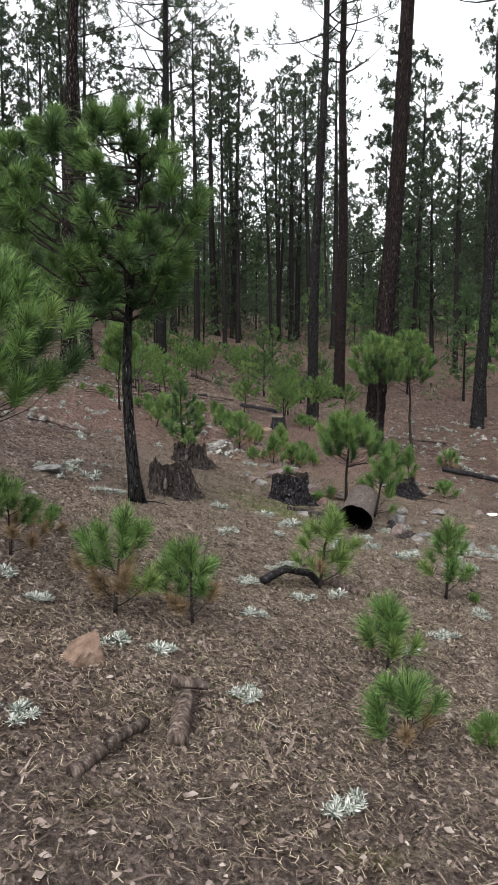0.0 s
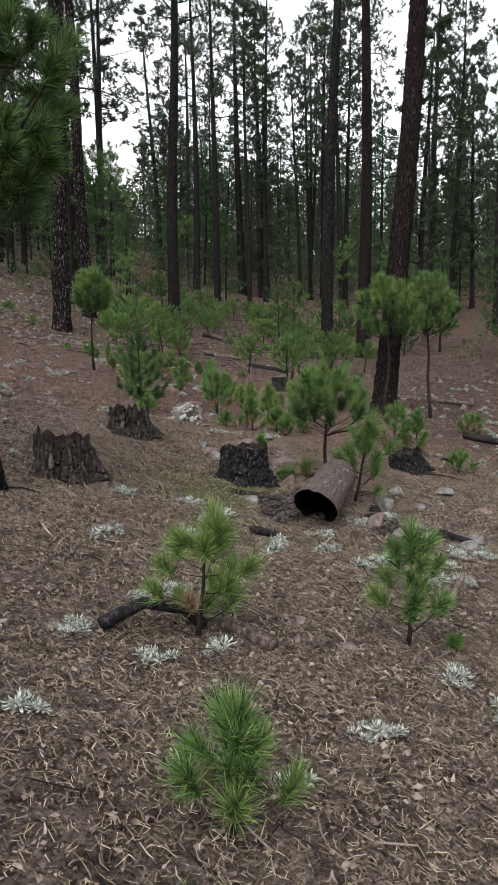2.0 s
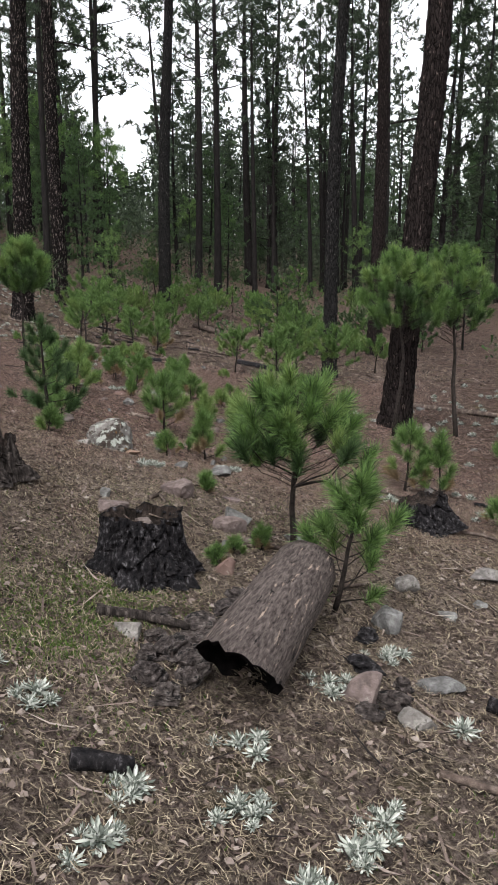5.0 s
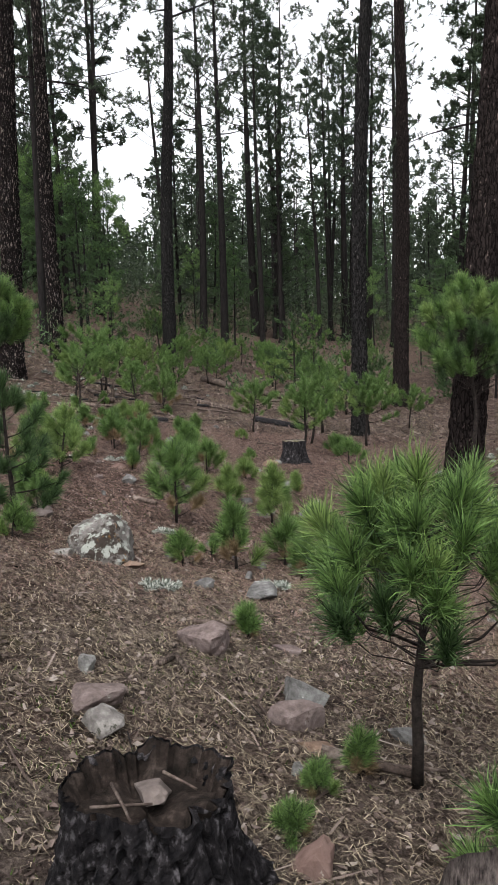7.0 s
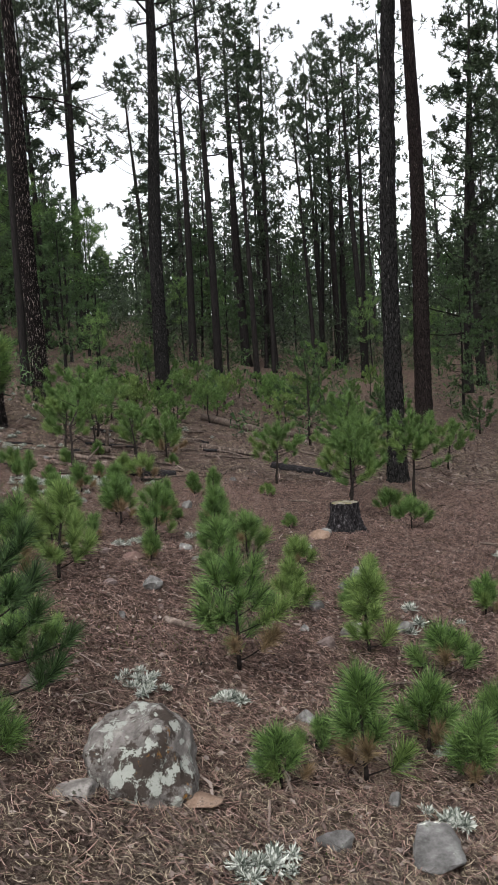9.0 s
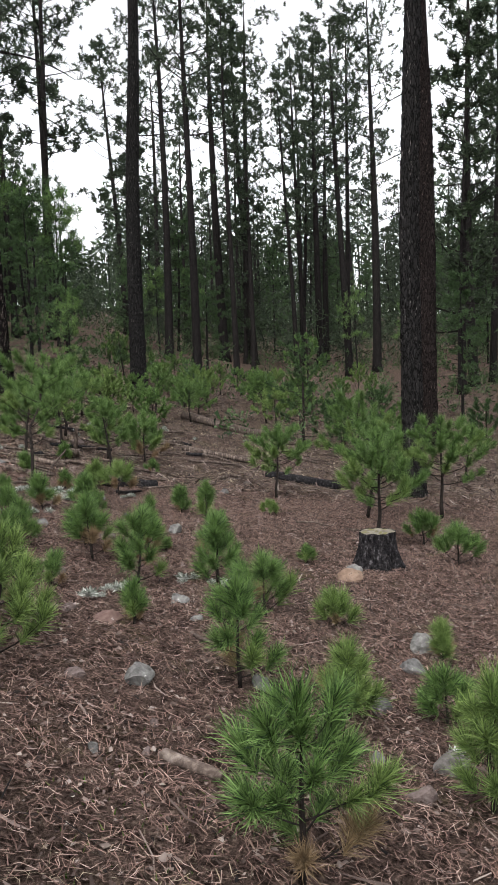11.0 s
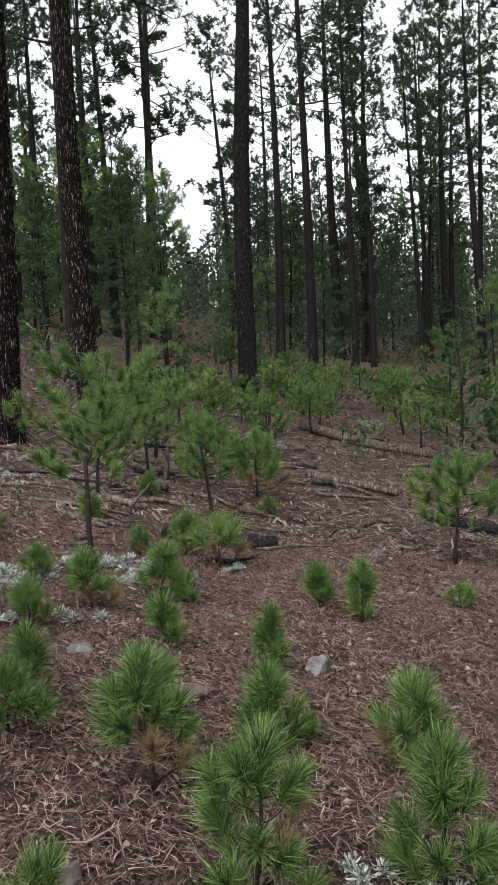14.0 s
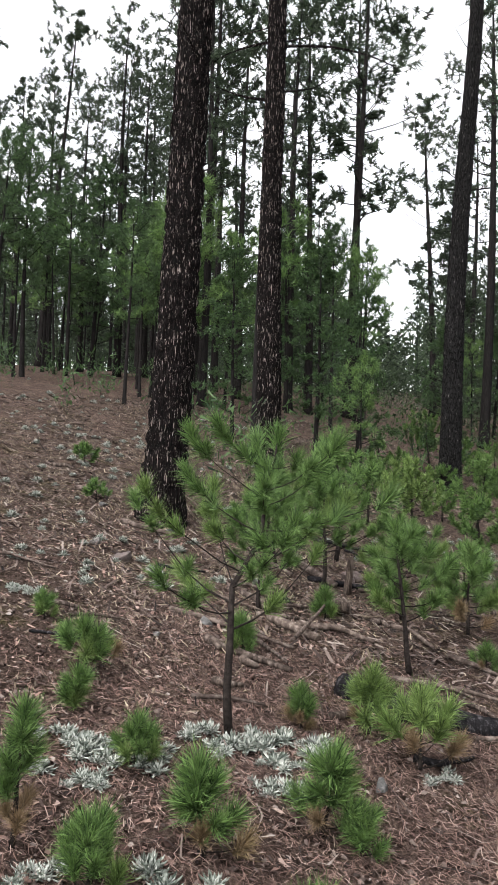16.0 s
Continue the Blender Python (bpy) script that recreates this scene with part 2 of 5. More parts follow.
ROCKS = {
    "grey": mottled("grey_rock", [(0.3, (0.045, 0.043, 0.041)), (0.52, (0.14, 0.136, 0.131)), (0.75, (0.28, 0.28, 0.268))], 12, 0.95, 1.0, [((0.08, 0.09, 0.07), 14, 0.62), ((0.52, 0.53, 0.48), 8, 0.64)]),
    "pink": mottled("pink_rock", [(0.3, (0.06, 0.046, 0.043)), (0.55, (0.16, 0.125, 0.116)), (0.78, (0.30, 0.255, 0.24))], 10, 0.9, 1.0, [((0.09, 0.065, 0.06), 10, 0.60), ((0.34, 0.335, 0.31), 7, 0.64)]),
    "pale": mottled("pale_rock", [(0.3, (0.06, 0.055, 0.050)), (0.5, (0.15, 0.138, 0.128)), (0.72, (0.32, 0.30, 0.28))], 12, 0.95, 1.0, [((0.045, 0.045, 0.035), 9, 0.60), ((0.40, 0.41, 0.37), 11, 0.66)]),
    "tan": mottled("tan_rock", [(0.3, (0.085, 0.056, 0.042)), (0.55, (0.19, 0.132, 0.098)), (0.8, (0.32, 0.25, 0.20))], 9, 0.9, 1.0, [((0.08, 0.058, 0.048), 9, 0.60), ((0.33, 0.32, 0.29), 6, 0.66)]),
    "red": mottled("red_rock", [(0.3, (0.09, 0.055, 0.047)), (0.7, (0.20, 0.138, 0.12))], 8, 0.9, 0.5, [((0.45, 0.42, 0.38), 7, 0.64)]),
    "dark": mottled("dark_rock", [(0.3, (0.055, 0.045, 0.042)), (0.7, (0.20, 0.165, 0.15))], 9, 0.9, 0.7),
    "white": mottled("white_rock", [(0.3, (0.5, 0.5, 0.5)), (0.7, (0.75, 0.75, 0.74))], 8, 0.9, 0.4),
    "lichen": mottled("lichened_rock", [(0.3, (0.045, 0.040, 0.038)), (0.55, (0.15, 0.138, 0.128)), (0.8, (0.34, 0.32, 0.30))], 11, 0.95, 1.0,
                      [((0.035, 0.028, 0.024), 3.0, 0.50), ((0.21, 0.22, 0.20), 15.0, 0.53), ((0.13, 0.066, 0.018), 5.0, 0.61)]),
}
SILVER = litter_material("silver_leaves", [(0.0, (0.055, 0.068, 0.056)), (0.45, (0.225, 0.245, 0.215)), (1.0, (0.50, 0.515, 0.475))])


# ---- mesh helpers ----
def mesh_of(name, verts, faces, mat, smooth=False):
    me = bpy.data.meshes.new(name)
    if isinstance(faces, np.ndarray):
        k = faces.shape[1]
        me.vertices.add(len(verts))
        me.vertices.foreach_set("co", np.asarray(verts, np.float32).ravel())
        me.loops.add(faces.size)
        me.loops.foreach_set("vertex_index", faces.astype(np.int32).ravel())
        me.polygons.add(len(faces))
        me.polygons.foreach_set("loop_start", np.arange(0, faces.size, k, dtype=np.int32))
        me.update(calc_edges=True)
    else:
        me.from_pydata([tuple(map(float, v)) for v in verts], [], faces)
    for mt in (mat if isinstance(mat, (list, tuple)) else [mat]):
        me.materials.append(mt)
    if smooth:
        me.polygons.foreach_set("use_smooth", np.ones(len(me.polygons), bool))
    me.update()
    return me


def child(name, me, parent, label="", m=None):
    ob = new(name, me)
    ob.parent = parent
    if m is not None:
        ob.matrix_basis = m
    return tagged(ob, label) if label else ob


def part(name, verts, faces, mat, parent, label="", smooth=False):
    return child(name, mesh_of(name, verts, faces, mat, smooth), parent, label)


class Build:
    """Gathers quads and triangles of one part."""

    def __init__(self):
        self.v, self.f = [], []

    def tube(self, pts, radii, sides=6, caps=True, squash=None):
        pts = [Vector(p) for p in pts]
        base = len(self.v)
        side = Vector((0.37, 0.93, 0.0))
        for i, p in enumerate(pts):
            d = (pts[min(i + 1, len(pts) - 1)] - pts[max(i - 1, 0)]).normalized()
            a = d.cross(side)
            a = a.normalized() if a.length > 1e-4 else d.orthogonal().normalized()
            b = d.cross(a)
            for k in range(sides):
                w = 2 * math.pi * k / sides
                r = radii[i] * (squash(i, w) if squash else 1)
                self.v.append(p + r * (math.cos(w) * a + math.sin(w) * b))
        for i in range(len(pts) - 1):
            for k in range(sides):
                q = base + i * sides
                self.f.append((q + k, q + (k + 1) % sides, q + sides + (k + 1) % sides, q + sides + k))
        if caps:
            self.f.append(tuple(base + k for k in reversed(range(sides))))
            q = base + (len(pts) - 1) * sides
            self.f.append(tuple(q + k for k in range(sides)))
        return self


def needles(rng, axis_pts, count, length, width, open_deg=(18, 62), droop=0.0):
    """Needle triangles that stand out from points of an axis; returns vertices and triangles."""
    axis_pts = np.asarray(axis_pts, float)
    i = rng.integers(0, len(axis_pts) - 1, count)
    f = rng.random(count)[:, None]
    p = axis_pts[i] * (1 - f) + axis_pts[i + 1] * f
    d = axis_pts[i + 1] - axis_pts[i]
    d /= np.linalg.norm(d, axis=1)[:, None] + 1e-9
    ref = np.where(np.abs(d[:, 2:3]) > 0.9, [[1.0, 0, 0]], [[0, 0, 1.0]])
    a = np.cross(d, ref)
    a /= np.linalg.norm(a, axis=1)[:, None]
    b = np.cross(d, a)
    w = rng.random(count) * 2 * np.pi
    out = np.cos(w)[:, None] * a + np.sin(w)[:, None] * b
    op = np.radians(rng.uniform(*open_deg, count))[:, None]
    nd = np.cos(op) * d + np.sin(op) * out
    nd[:, 2] -= droop
    nd /= np.linalg.norm(nd, axis=1)[:, None]
    L = (length * rng.uniform(0.65, 1.1, count))[:, None]
    s = np.cross(nd, rng.normal(size=(count, 3)))
    s *= 0.5 * width / (np.linalg.norm(s, axis=1)[:, None] + 1e-9)
    v = np.stack([p - s, p + s, p + nd * L], 1).reshape(-1, 3)
    return v, np.arange(3 * count).reshape(-1, 3)


def gather(chunks):
    vs, fs, n = [], [], 0
    for v, f in chunks:
        vs.append(v), fs.append(f + n)
        n += len(v)
    return np.concatenate(vs), np.concatenate(fs)


def up_to(direction):
    return Vector(direction).to_track_quat("Z", "Y").to_matrix().to_4x4()


# ---- the ground ----
def spaced(lo, hi, step, reach, grow=1.22):
    mid = list(np.arange(lo, hi + 1e-6, step))
    s, p, q = step, lo, hi
    left, right = [], []
    while p > -reach or q < reach:
        s *= grow
        p, q = p - s, q + s
        left.append(p), right.append(q)
    return np.array(left[::-1] + mid + right)


def ground():
    xs, ys = spaced(-6, 4.5, 0.045, 1500), spaced(-1.5, 22, 0.045, 1500)
    X, Y = np.meshgrid(xs, ys)
    rng = np.random.default_rng(5)
    Z = gz(X, np.clip(Y, -200, 260))
    near = (np.abs(X) < 12) & (Y > -4) & (Y < 40)
    Z = Z + near * (rng.normal(0, 0.0085, X.shape) + 0.006 * np.sin(19 * X + 3 * np.sin(11 * Y)) * np.sin(23 * Y + 2 * np.sin(13 * X)))
    v = np.stack([X, Y, Z], -1).reshape(-1, 3)
    nx = len(xs)
    i = (np.arange(len(ys) - 1)[:, None] * nx + np.arange(nx - 1)[None]).ravel()
    f = np.stack([i, i + 1, i + nx + 1, i + nx], 1)
    ob = new("ground", mesh_of("ground", v, f, SOIL, True))
    tagged(ob, "brown forest floor of soil, fallen pine needles and moss", "ground", kind="structure")


ground()


def strew(name, count, area, length, width, mat, label, category, seed, lift=0.012, tilt=0.25, bend=0.25, patchy=0.0):
    """Loose flat strips lying on the ground, each bent once."""
    rng = np.random.default_rng(seed)
    x, y = rng.uniform(area[0], area[1], count * 2), rng.uniform(area[2], area[3], count * 2)
    dens = 0.5 + 0.5 * np.sin(1.7 * x + 2.1 * np.sin(0.9 * y)) * np.sin(1.3 * y + 1.5 * np.sin(1.1 * x))
    edge = np.minimum(np.minimum(x - area[0], area[1] - x), np.minimum(y - area[2], area[3] - y))
    ok = (edge > 1.6 * rng.random(count * 2)) & (rng.random(count * 2) > patchy * dens) & (rng.random(count * 2) > 0.6 * trail(x, y))
    x, y = x[ok][:count], y[ok][:count]
    n = len(x)
    a, L = rng.uniform(0, 2 * np.pi, n), rng.uniform(*length, n)
    W = rng.uniform(*width, n)
    t = rng.normal(0, tilt, n)
    d = np.stack([np.cos(a), np.sin(a)], 1)
    e = np.stack([np.cos(a + rng.normal(0, bend, n)), np.sin(a + rng.normal(0, bend, n))], 1)
    s = np.stack([-np.sin(a), np.cos(a)], 1) * W[:, None] / 2
    c = np.stack([x, y], 1)
    p0, p2 = c - d * L[:, None] / 2, c + e * L[:, None] / 2
    p1 = c + np.stack([-d[:, 1], d[:, 0]], 1) * (L * rng.normal(0, 0.5 * bend, n))[:, None]
    rows = []
    for p, k, h in ((p0, 0.8, -t * L / 2), (p1, 1.0, 0 * L), (p2, 0.6, t * L / 2)):
        z = gz(p[:, 0], p[:, 1]) + lift * rng.random(n) + np.maximum(h, -0.004) + 0.003
        for sg in (-1, 1):
            q = p + sg * k * s
            rows.append(np.stack([q[:, 0], q[:, 1], z + sg * 0.25 * W * rng.normal(0, 0.5, n)], 1))
    v = np.stack(rows, 1).reshape(-1, 3)
    f = (np.arange(n)[:, None, None] * 6 + np.array([[[0, 1, 3], [0, 3, 2], [2, 3, 5]]])).reshape(-1, 3)
    ob = new(name, mesh_of(name, v, f, mat))
    tagged(ob, label, category, kind="stuff")


def crumbs(name, count, area, size, mat, label, category, seed):
    """Loose crumbs of soil, cone scales and grit, each a small crooked solid."""
    rng = np.random.default_rng(seed)
    x, y = rng.uniform(area[0], area[1], count), rng.uniform(area[2], area[3], count)
    dens = 0.5 + 0.5 * np.sin(2.3 * x + 1.9 * np.sin(1.4 * y)) * np.sin(1.8 * y + 1.7 * np.sin(1.9 * x))
    ok = rng.random(count) > 0.7 * dens
    x, y = x[ok], y[ok]
    n = len(x)
    r = size[0] + (size[1] - size[0]) * rng.random(n) ** 3
    a = rng.uniform(0, 6.283, n)
    c, q = np.cos(a), np.sin(a)
    z = gz(x, y) + 0.3 * r
    corner = np.array([(1, 0, 0), (0.1, 0.7, 0), (-1, 0.1, 0), (0, -0.7, 0), (0.1, 0.1, 0.6), (0, 0, -0.6)])
    p = corner[None] * rng.uniform(0.6, 1.25, (n, 6, 1)) * r[:, None, None]
    w = np.stack([x[:, None] + p[..., 0] * c[:, None] - p[..., 1] * q[:, None], y[:, None] + p[..., 0] * q[:, None] + p[..., 1] * c[:, None], z[:, None] + p[..., 2]], -1)
    tri = np.array([(0, 1, 4), (1, 2, 4), (2, 3, 4), (3, 0, 4)])
    f = (np.arange(n)[:, None, None] * 6 + tri[None]).reshape(-1, 3)
    tagged(new(name, mesh_of(name, w.reshape(-1, 3), f, mat)), label, category, kind="stuff")


# ---- pines ----
def tuft_mesh(seed, count, mat, width=0.006, length=1.0, spread=(28, 92), bent=False):
    rng = np.random.default_rng(seed)
    v1, f1 = needles(rng, [(0, 0, -0.24), (0, 0, -0.02), (0, 0, 0.16)], count, 0.50 * length, width, spread)
    v2, f2 = needles(rng, [(0, 0, 0.0), (0, 0, 0.2)], count // 2, 0.52 * length, width, (2, 42))
    v, f = gather([(v1, f1), (v2, f2)])
    if not bent:
        return mesh_of("needle_tuft", v, f, mat)
    # each needle bows between its foot and its tip
    v = v.reshape(-1, 3, 3)
    foot, side = 0.5 * (v[:, 0] + v[:, 1]), 0.5 * (v[:, 1] - v[:, 0])
    run = (v[:, 2] - foot) * rng.uniform(0.65, 1.2, (len(v), 1))
    bow = rng.normal(0, 0.07, (len(v), 3)) + np.array([0, 0, 0.05])
    mid = foot + 0.55 * run + bow * np.linalg.norm(run, axis=1)[:, None]
    tip = foot + run
    v = np.stack([foot - side, foot + side, mid + 0.8 * side, mid - 0.8 * side, tip], 1)
    at = np.arange(len(v))[:, None, None] * 5
    return mesh_of("needle_tuft", v.reshape(-1, 3), (at + np.array([[[0, 1, 2], [0, 2, 3], [3, 2, 4]]])).reshape(-1, 3), mat)


TUFTS = {k: [tuft_mesh(40 + 7 * i + j, 200, mat, 0.0148, 1.10, (10, 74), True) for i in range(4)]
         for j, (k, mat) in enumerate((("green", GREEN), ("pale", PALE), ("deep", DEEP), ("dry", DRY)))}


FAR_TUFTS = {k: [tuft_mesh(90 + 7 * i + j, 84, mat, 0.060, 0.95, (14, 100)) for i in range(3)]
             for j, (k, mat) in enumerate((("green", GREEN), ("pale", PALE), ("deep", DEEP), ("dry", DRY)))}


def mesh_arrays(me):
    v = np.empty(len(me.vertices) * 3, np.float32)
    me.vertices.foreach_get("co", v)
    f = np.empty(len(me.polygons) * 3, np.int32)
    me.polygons.foreach_get("vertices", f)
    return v.reshape(-1, 3), f.reshape(-1, 3)


FAR_ARRAYS = {k: [mesh_arrays(me) for me in ms] for k, ms in FAR_TUFTS.items()}
MATS = {"green": GREEN, "pale": PALE, "deep": DEEP, "dry": DRY}


def branch_points(start, out, length, rise, rng, n=5):
    """A limb that leaves the stem, dips or levels, then turns up at its tip."""
    pts, p, d = [Vector(start)], Vector(start), Vector(out).normalized()
    for i in range(n):
        d = (d + Vector((rng.normal(0, 0.10), rng.normal(0, 0.10), rise / n + rng.normal(0, 0.05)))).normalized()
        p = p + d * length / n
        pts.append(p.copy())
    return pts


def sapling(x, y, h, w, look_of="green", lean=None):
    """A young pine: a crooked stem, whorls of upturned branches and brushes of long needles."""
    rng = np.random.default_rng(int(abs(x * 917 + y * 3391) * 10) % 999983)
    h = h * 1.02
    tree = new("pine_sapling")
    tree.location = (x, y, g1(x, y) - 0.02)
    tall = h > 1.0
    words = {"pale": "small pale yellow-green pine sapling on needle litter", "dry": "small pine sapling with dry brown lower needles",
             "bushy": "bushy green pine sapling leaning beside the log", "round": "young pine with a dense rounded dark-green crown", "dark": "dark green young pine among the undergrowth",
             "open": "open young pine with spreading tufted branches", "grassy": "low grassy pine seedling with fine upright needles"}
    text = words.get(look_of, "green young pine with a bare lower stem" if tall else "small green pine sapling with long needles")
    tagged(tree, text, "sapling", "young pines on the slope")
    lean = Vector((rng.normal(0, 0.07), rng.normal(0, 0.07), 1)) if lean is None else Vector((*lean, 1))
    reach = h * (0.86 if h > 0.5 else 0.74)
    r0 = (0.006 + 0.0145 * h ** 1.15) * (0.72 if look_of == "open" or h > 2 else 1.0)
    crook = 0.24 if look_of == "open" else 0.07
    stem = [Vector((0, 0, 0))]
    for i in range(6):
        step = Vector((lean.x + rng.normal(0, crook), lean.y + rng.normal(0, crook), 1)) * reach / 6
        stem.append(stem[-1] + step)
    radii = [r0 * (1 - 0.75 * i / 6) for i in range(7)]
    part("stem", *(lambda b: (b.v, b.f))(Build().tube(stem, radii, 7)), TWIG, tree, smooth=True)
    key = {"pale": "pale", "dark": "deep", "round": "green", "dry": "green", "bushy": "green", "open": "green", "grassy": "green", "green": "green"}.get(look_of, "green" if rng.random() < (0.55 if h < 0.9 else 0.72) else "pale")
    lo = {"round": 0.42, "open": 0.34, "dark": 0.12, "grassy": 0.0, "bushy": 0.06}.get(look_of, 0.36 if tall else 0.10)
    size = min(0.165 + 0.03 * min(h, 1.6), 0.40 * h + 0.03, 0.50 * w + 0.05)
    if h > 2:
        lo = 0.60 if look_of == "round" else lo
    count = int(np.clip(8 + 14 * h * max(w, 0.3) ** 0.5, 8, 26))
    small = h < 0.9 and look_of not in ("round", "grassy", "bushy")
    if small:
        count, size = max(9, int(count * 1.0)), size * 1.16
    if look_of == "bushy":
        count, size = 24, 0.23
    if look_of == "grassy":
        count = 14
    if look_of == "open":
        count, size = 22, 0.205
    near = y < 23.5
    joined, twigs = [], Build()

    def stem_at(f):
        k = f * 6
        i = min(int(k), 5)
        return stem[i].lerp(stem[i + 1], k - i)

    def brush(at, d, s, kind):
        if not near:
            v, f = FAR_ARRAYS[kind][rng.integers(0, 3)]
            m = np.array(Matrix.Translation(at) @ up_to(d) @ Matrix.Scale(s * 1.12, 4))
            joined.append((v @ m[:3, :3].T + m[:3, 3], f))
            return
        me = TUFTS[kind][rng.integers(0, 4)]
        child("needle_tuft", me, tree, "dry brown needle tuft" if kind == "dry" else "",
              Matrix.Translation(at) @ up_to(d) @ Matrix.Diagonal((1.2 * s, 1.2 * s, 1.12 * s, 1)))

    if look_of == "round":
        # a flat-topped dome of brushes on a stem that forks below the crown
        size = 0.26 if h < 2 else 0.25
        top, rx, rz = 0.56 * h if h < 2 else 0.72 * h, 0.5 * w - 0.25 * size, (0.42 * h if h < 2 else 0.27 * h) - 0.3 * size
        n = 58 if h < 2 else 88
        for i in range(n):
            up = (-0.10 if h < 2 else -0.55) + (1.05 if h < 2 else 1.5) * (i + 0.5) / n
            a = i * 2.399 + rng.normal(0, 0.25)
            flat = math.sqrt(max(0.04, 1 - min(abs(up), 0.98) ** 2)) * rng.uniform(0.45, 1.08)
            end = Vector((stem[4].x + rx * flat * math.cos(a), stem[4].y + rx * flat * math.sin(a), top + rz * up * rng.uniform(0.8, 1.1)))
            start = stem_at(min(0.98, max(0.46 if h < 2 else 0.56, (end.z - 0.55 * math.hypot(end.x, end.y)) / reach)))
            mid = start.lerp(end, 0.55) + Vector((0.12 * math.cos(a) * rx, 0.12 * math.sin(a) * rx, -0.03 * rz + rng.normal(0, 0.03)))
            pts = [start, start.lerp(mid, 0.5) + Vector((0, 0, 0.01)), mid, mid.lerp(end, 0.6), end]
            b = Build().tube(pts, [(0.30 if i % 5 == 0 and h < 2 else 0.13) * r0 * (1 - 0.16 * k) for k in range(5)], 5, False)
            part("branch", b.v, b.f, TWIG, tree)
            # paler brushes high, deeper ones low: light from above put into the colour
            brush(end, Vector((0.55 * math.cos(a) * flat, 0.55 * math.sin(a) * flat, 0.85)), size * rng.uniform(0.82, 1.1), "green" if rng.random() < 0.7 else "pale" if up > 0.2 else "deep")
        return tree

    brush(stem[-1], lean, size * 1.1, key)
    if h > 0.35:
        brush(stem_at(0.88), (rng.normal(0, 0.3), rng.normal(0, 0.3), 1), size, key)
    for i in range(count):
        f = lo + (0.93 - lo) * (i + rng.random()) / count
        a = i * 2.399 + rng.normal(0, 0.4)
        span = 0.58 * w * (1.05 - 0.65 * max(0, (f - lo) / (1 - lo)) ** 1.5) * rng.uniform(0.65, 1.1)
        if look_of == "open":
            span *= 1.15
        if look_of == "round":
            span = 0.5 * w * math.sin(math.pi * (0.22 + 0.70 * (f - lo) / (1 - lo))) * rng.uniform(0.7, 1.1)
        span = max(span * (1.0 if small else 1.02) - 0.25 * size, 0.03)
        rise = (rng.uniform(0.3, 0.9) if small else rng.uniform(0.25, 0.9)) if look_of != "grassy" else 1.6
        pts = branch_points(stem_at(f), (math.cos(a), math.sin(a), rng.uniform(-0.05, 0.35)), span * 1.1, rise, rng)
        rb = max(0.0028, 0.30 * r0 * (1.1 - 0.7 * f))
        if near:
            b = Build().tube(pts, [rb * (1 - 0.12 * k) for k in range(len(pts))], 4, False)
            part("branch", b.v, b.f, TWIG, tree)
        else:
            twigs.tube(pts, [rb * (1 - 0.12 * k) for k in range(len(pts))], 3, False)
        kind = "dry" if (look_of == "dry" and f < lo + 0.26) or (f < lo + 0.22 and small and rng.random() < 0.4) else "pale" if key == "green" and f < lo + 0.3 and rng.random() < 0.5 else key
        brush(pts[-1], (pts[-1] - pts[-2]).normalized() + Vector((0, 0, 0.7)), size * rng.uniform(0.78, 1.08) * (0.8 if kind == "dry" else 1.0), kind)
        if span > 0.2 and look_of != "bushy":
            for _ in range(2 if span > 0.34 else 1):
                q = pts[rng.integers(2, 5)]
                brush(q, (math.cos(a + rng.normal(0, 0.9)), math.sin(a + rng.normal(0, 0.9)), 1.1), size * rng.uniform(0.7, 0.95), kind)
    if not near:
        tagged(part("branch_mass", twigs.v, twigs.f, TWIG, tree), kind="stuff")
        tagged(part("foliage", *gather(joined), MATS[key], tree), kind="stuff")
    return tree


def trunk_shape(h, r, rng, sides=14, rings=26, wander=0.010, flare=0.45, lean=(0, 0)):
    pts, radii = [], []
    ph = rng.uniform(0, 6.28, 4)
    for i in range(rings):
        f = (i / (rings - 1)) ** 1.35
        z = h * f
        pts.append(Vector((lean[0] * z + wander * h * math.sin(3.1 * f + ph[0]) - wander * h * math.sin(ph[0]),
                           lean[1] * z + wander * h * math.sin(2.6 * f + ph[1]) - wander * h * math.sin(ph[1]), z)))
        radii.append(r * ((1 - f) ** 0.75 * 0.96 + 0.035 + flare * math.exp(-z / (1.6 * r))))
    return pts, radii


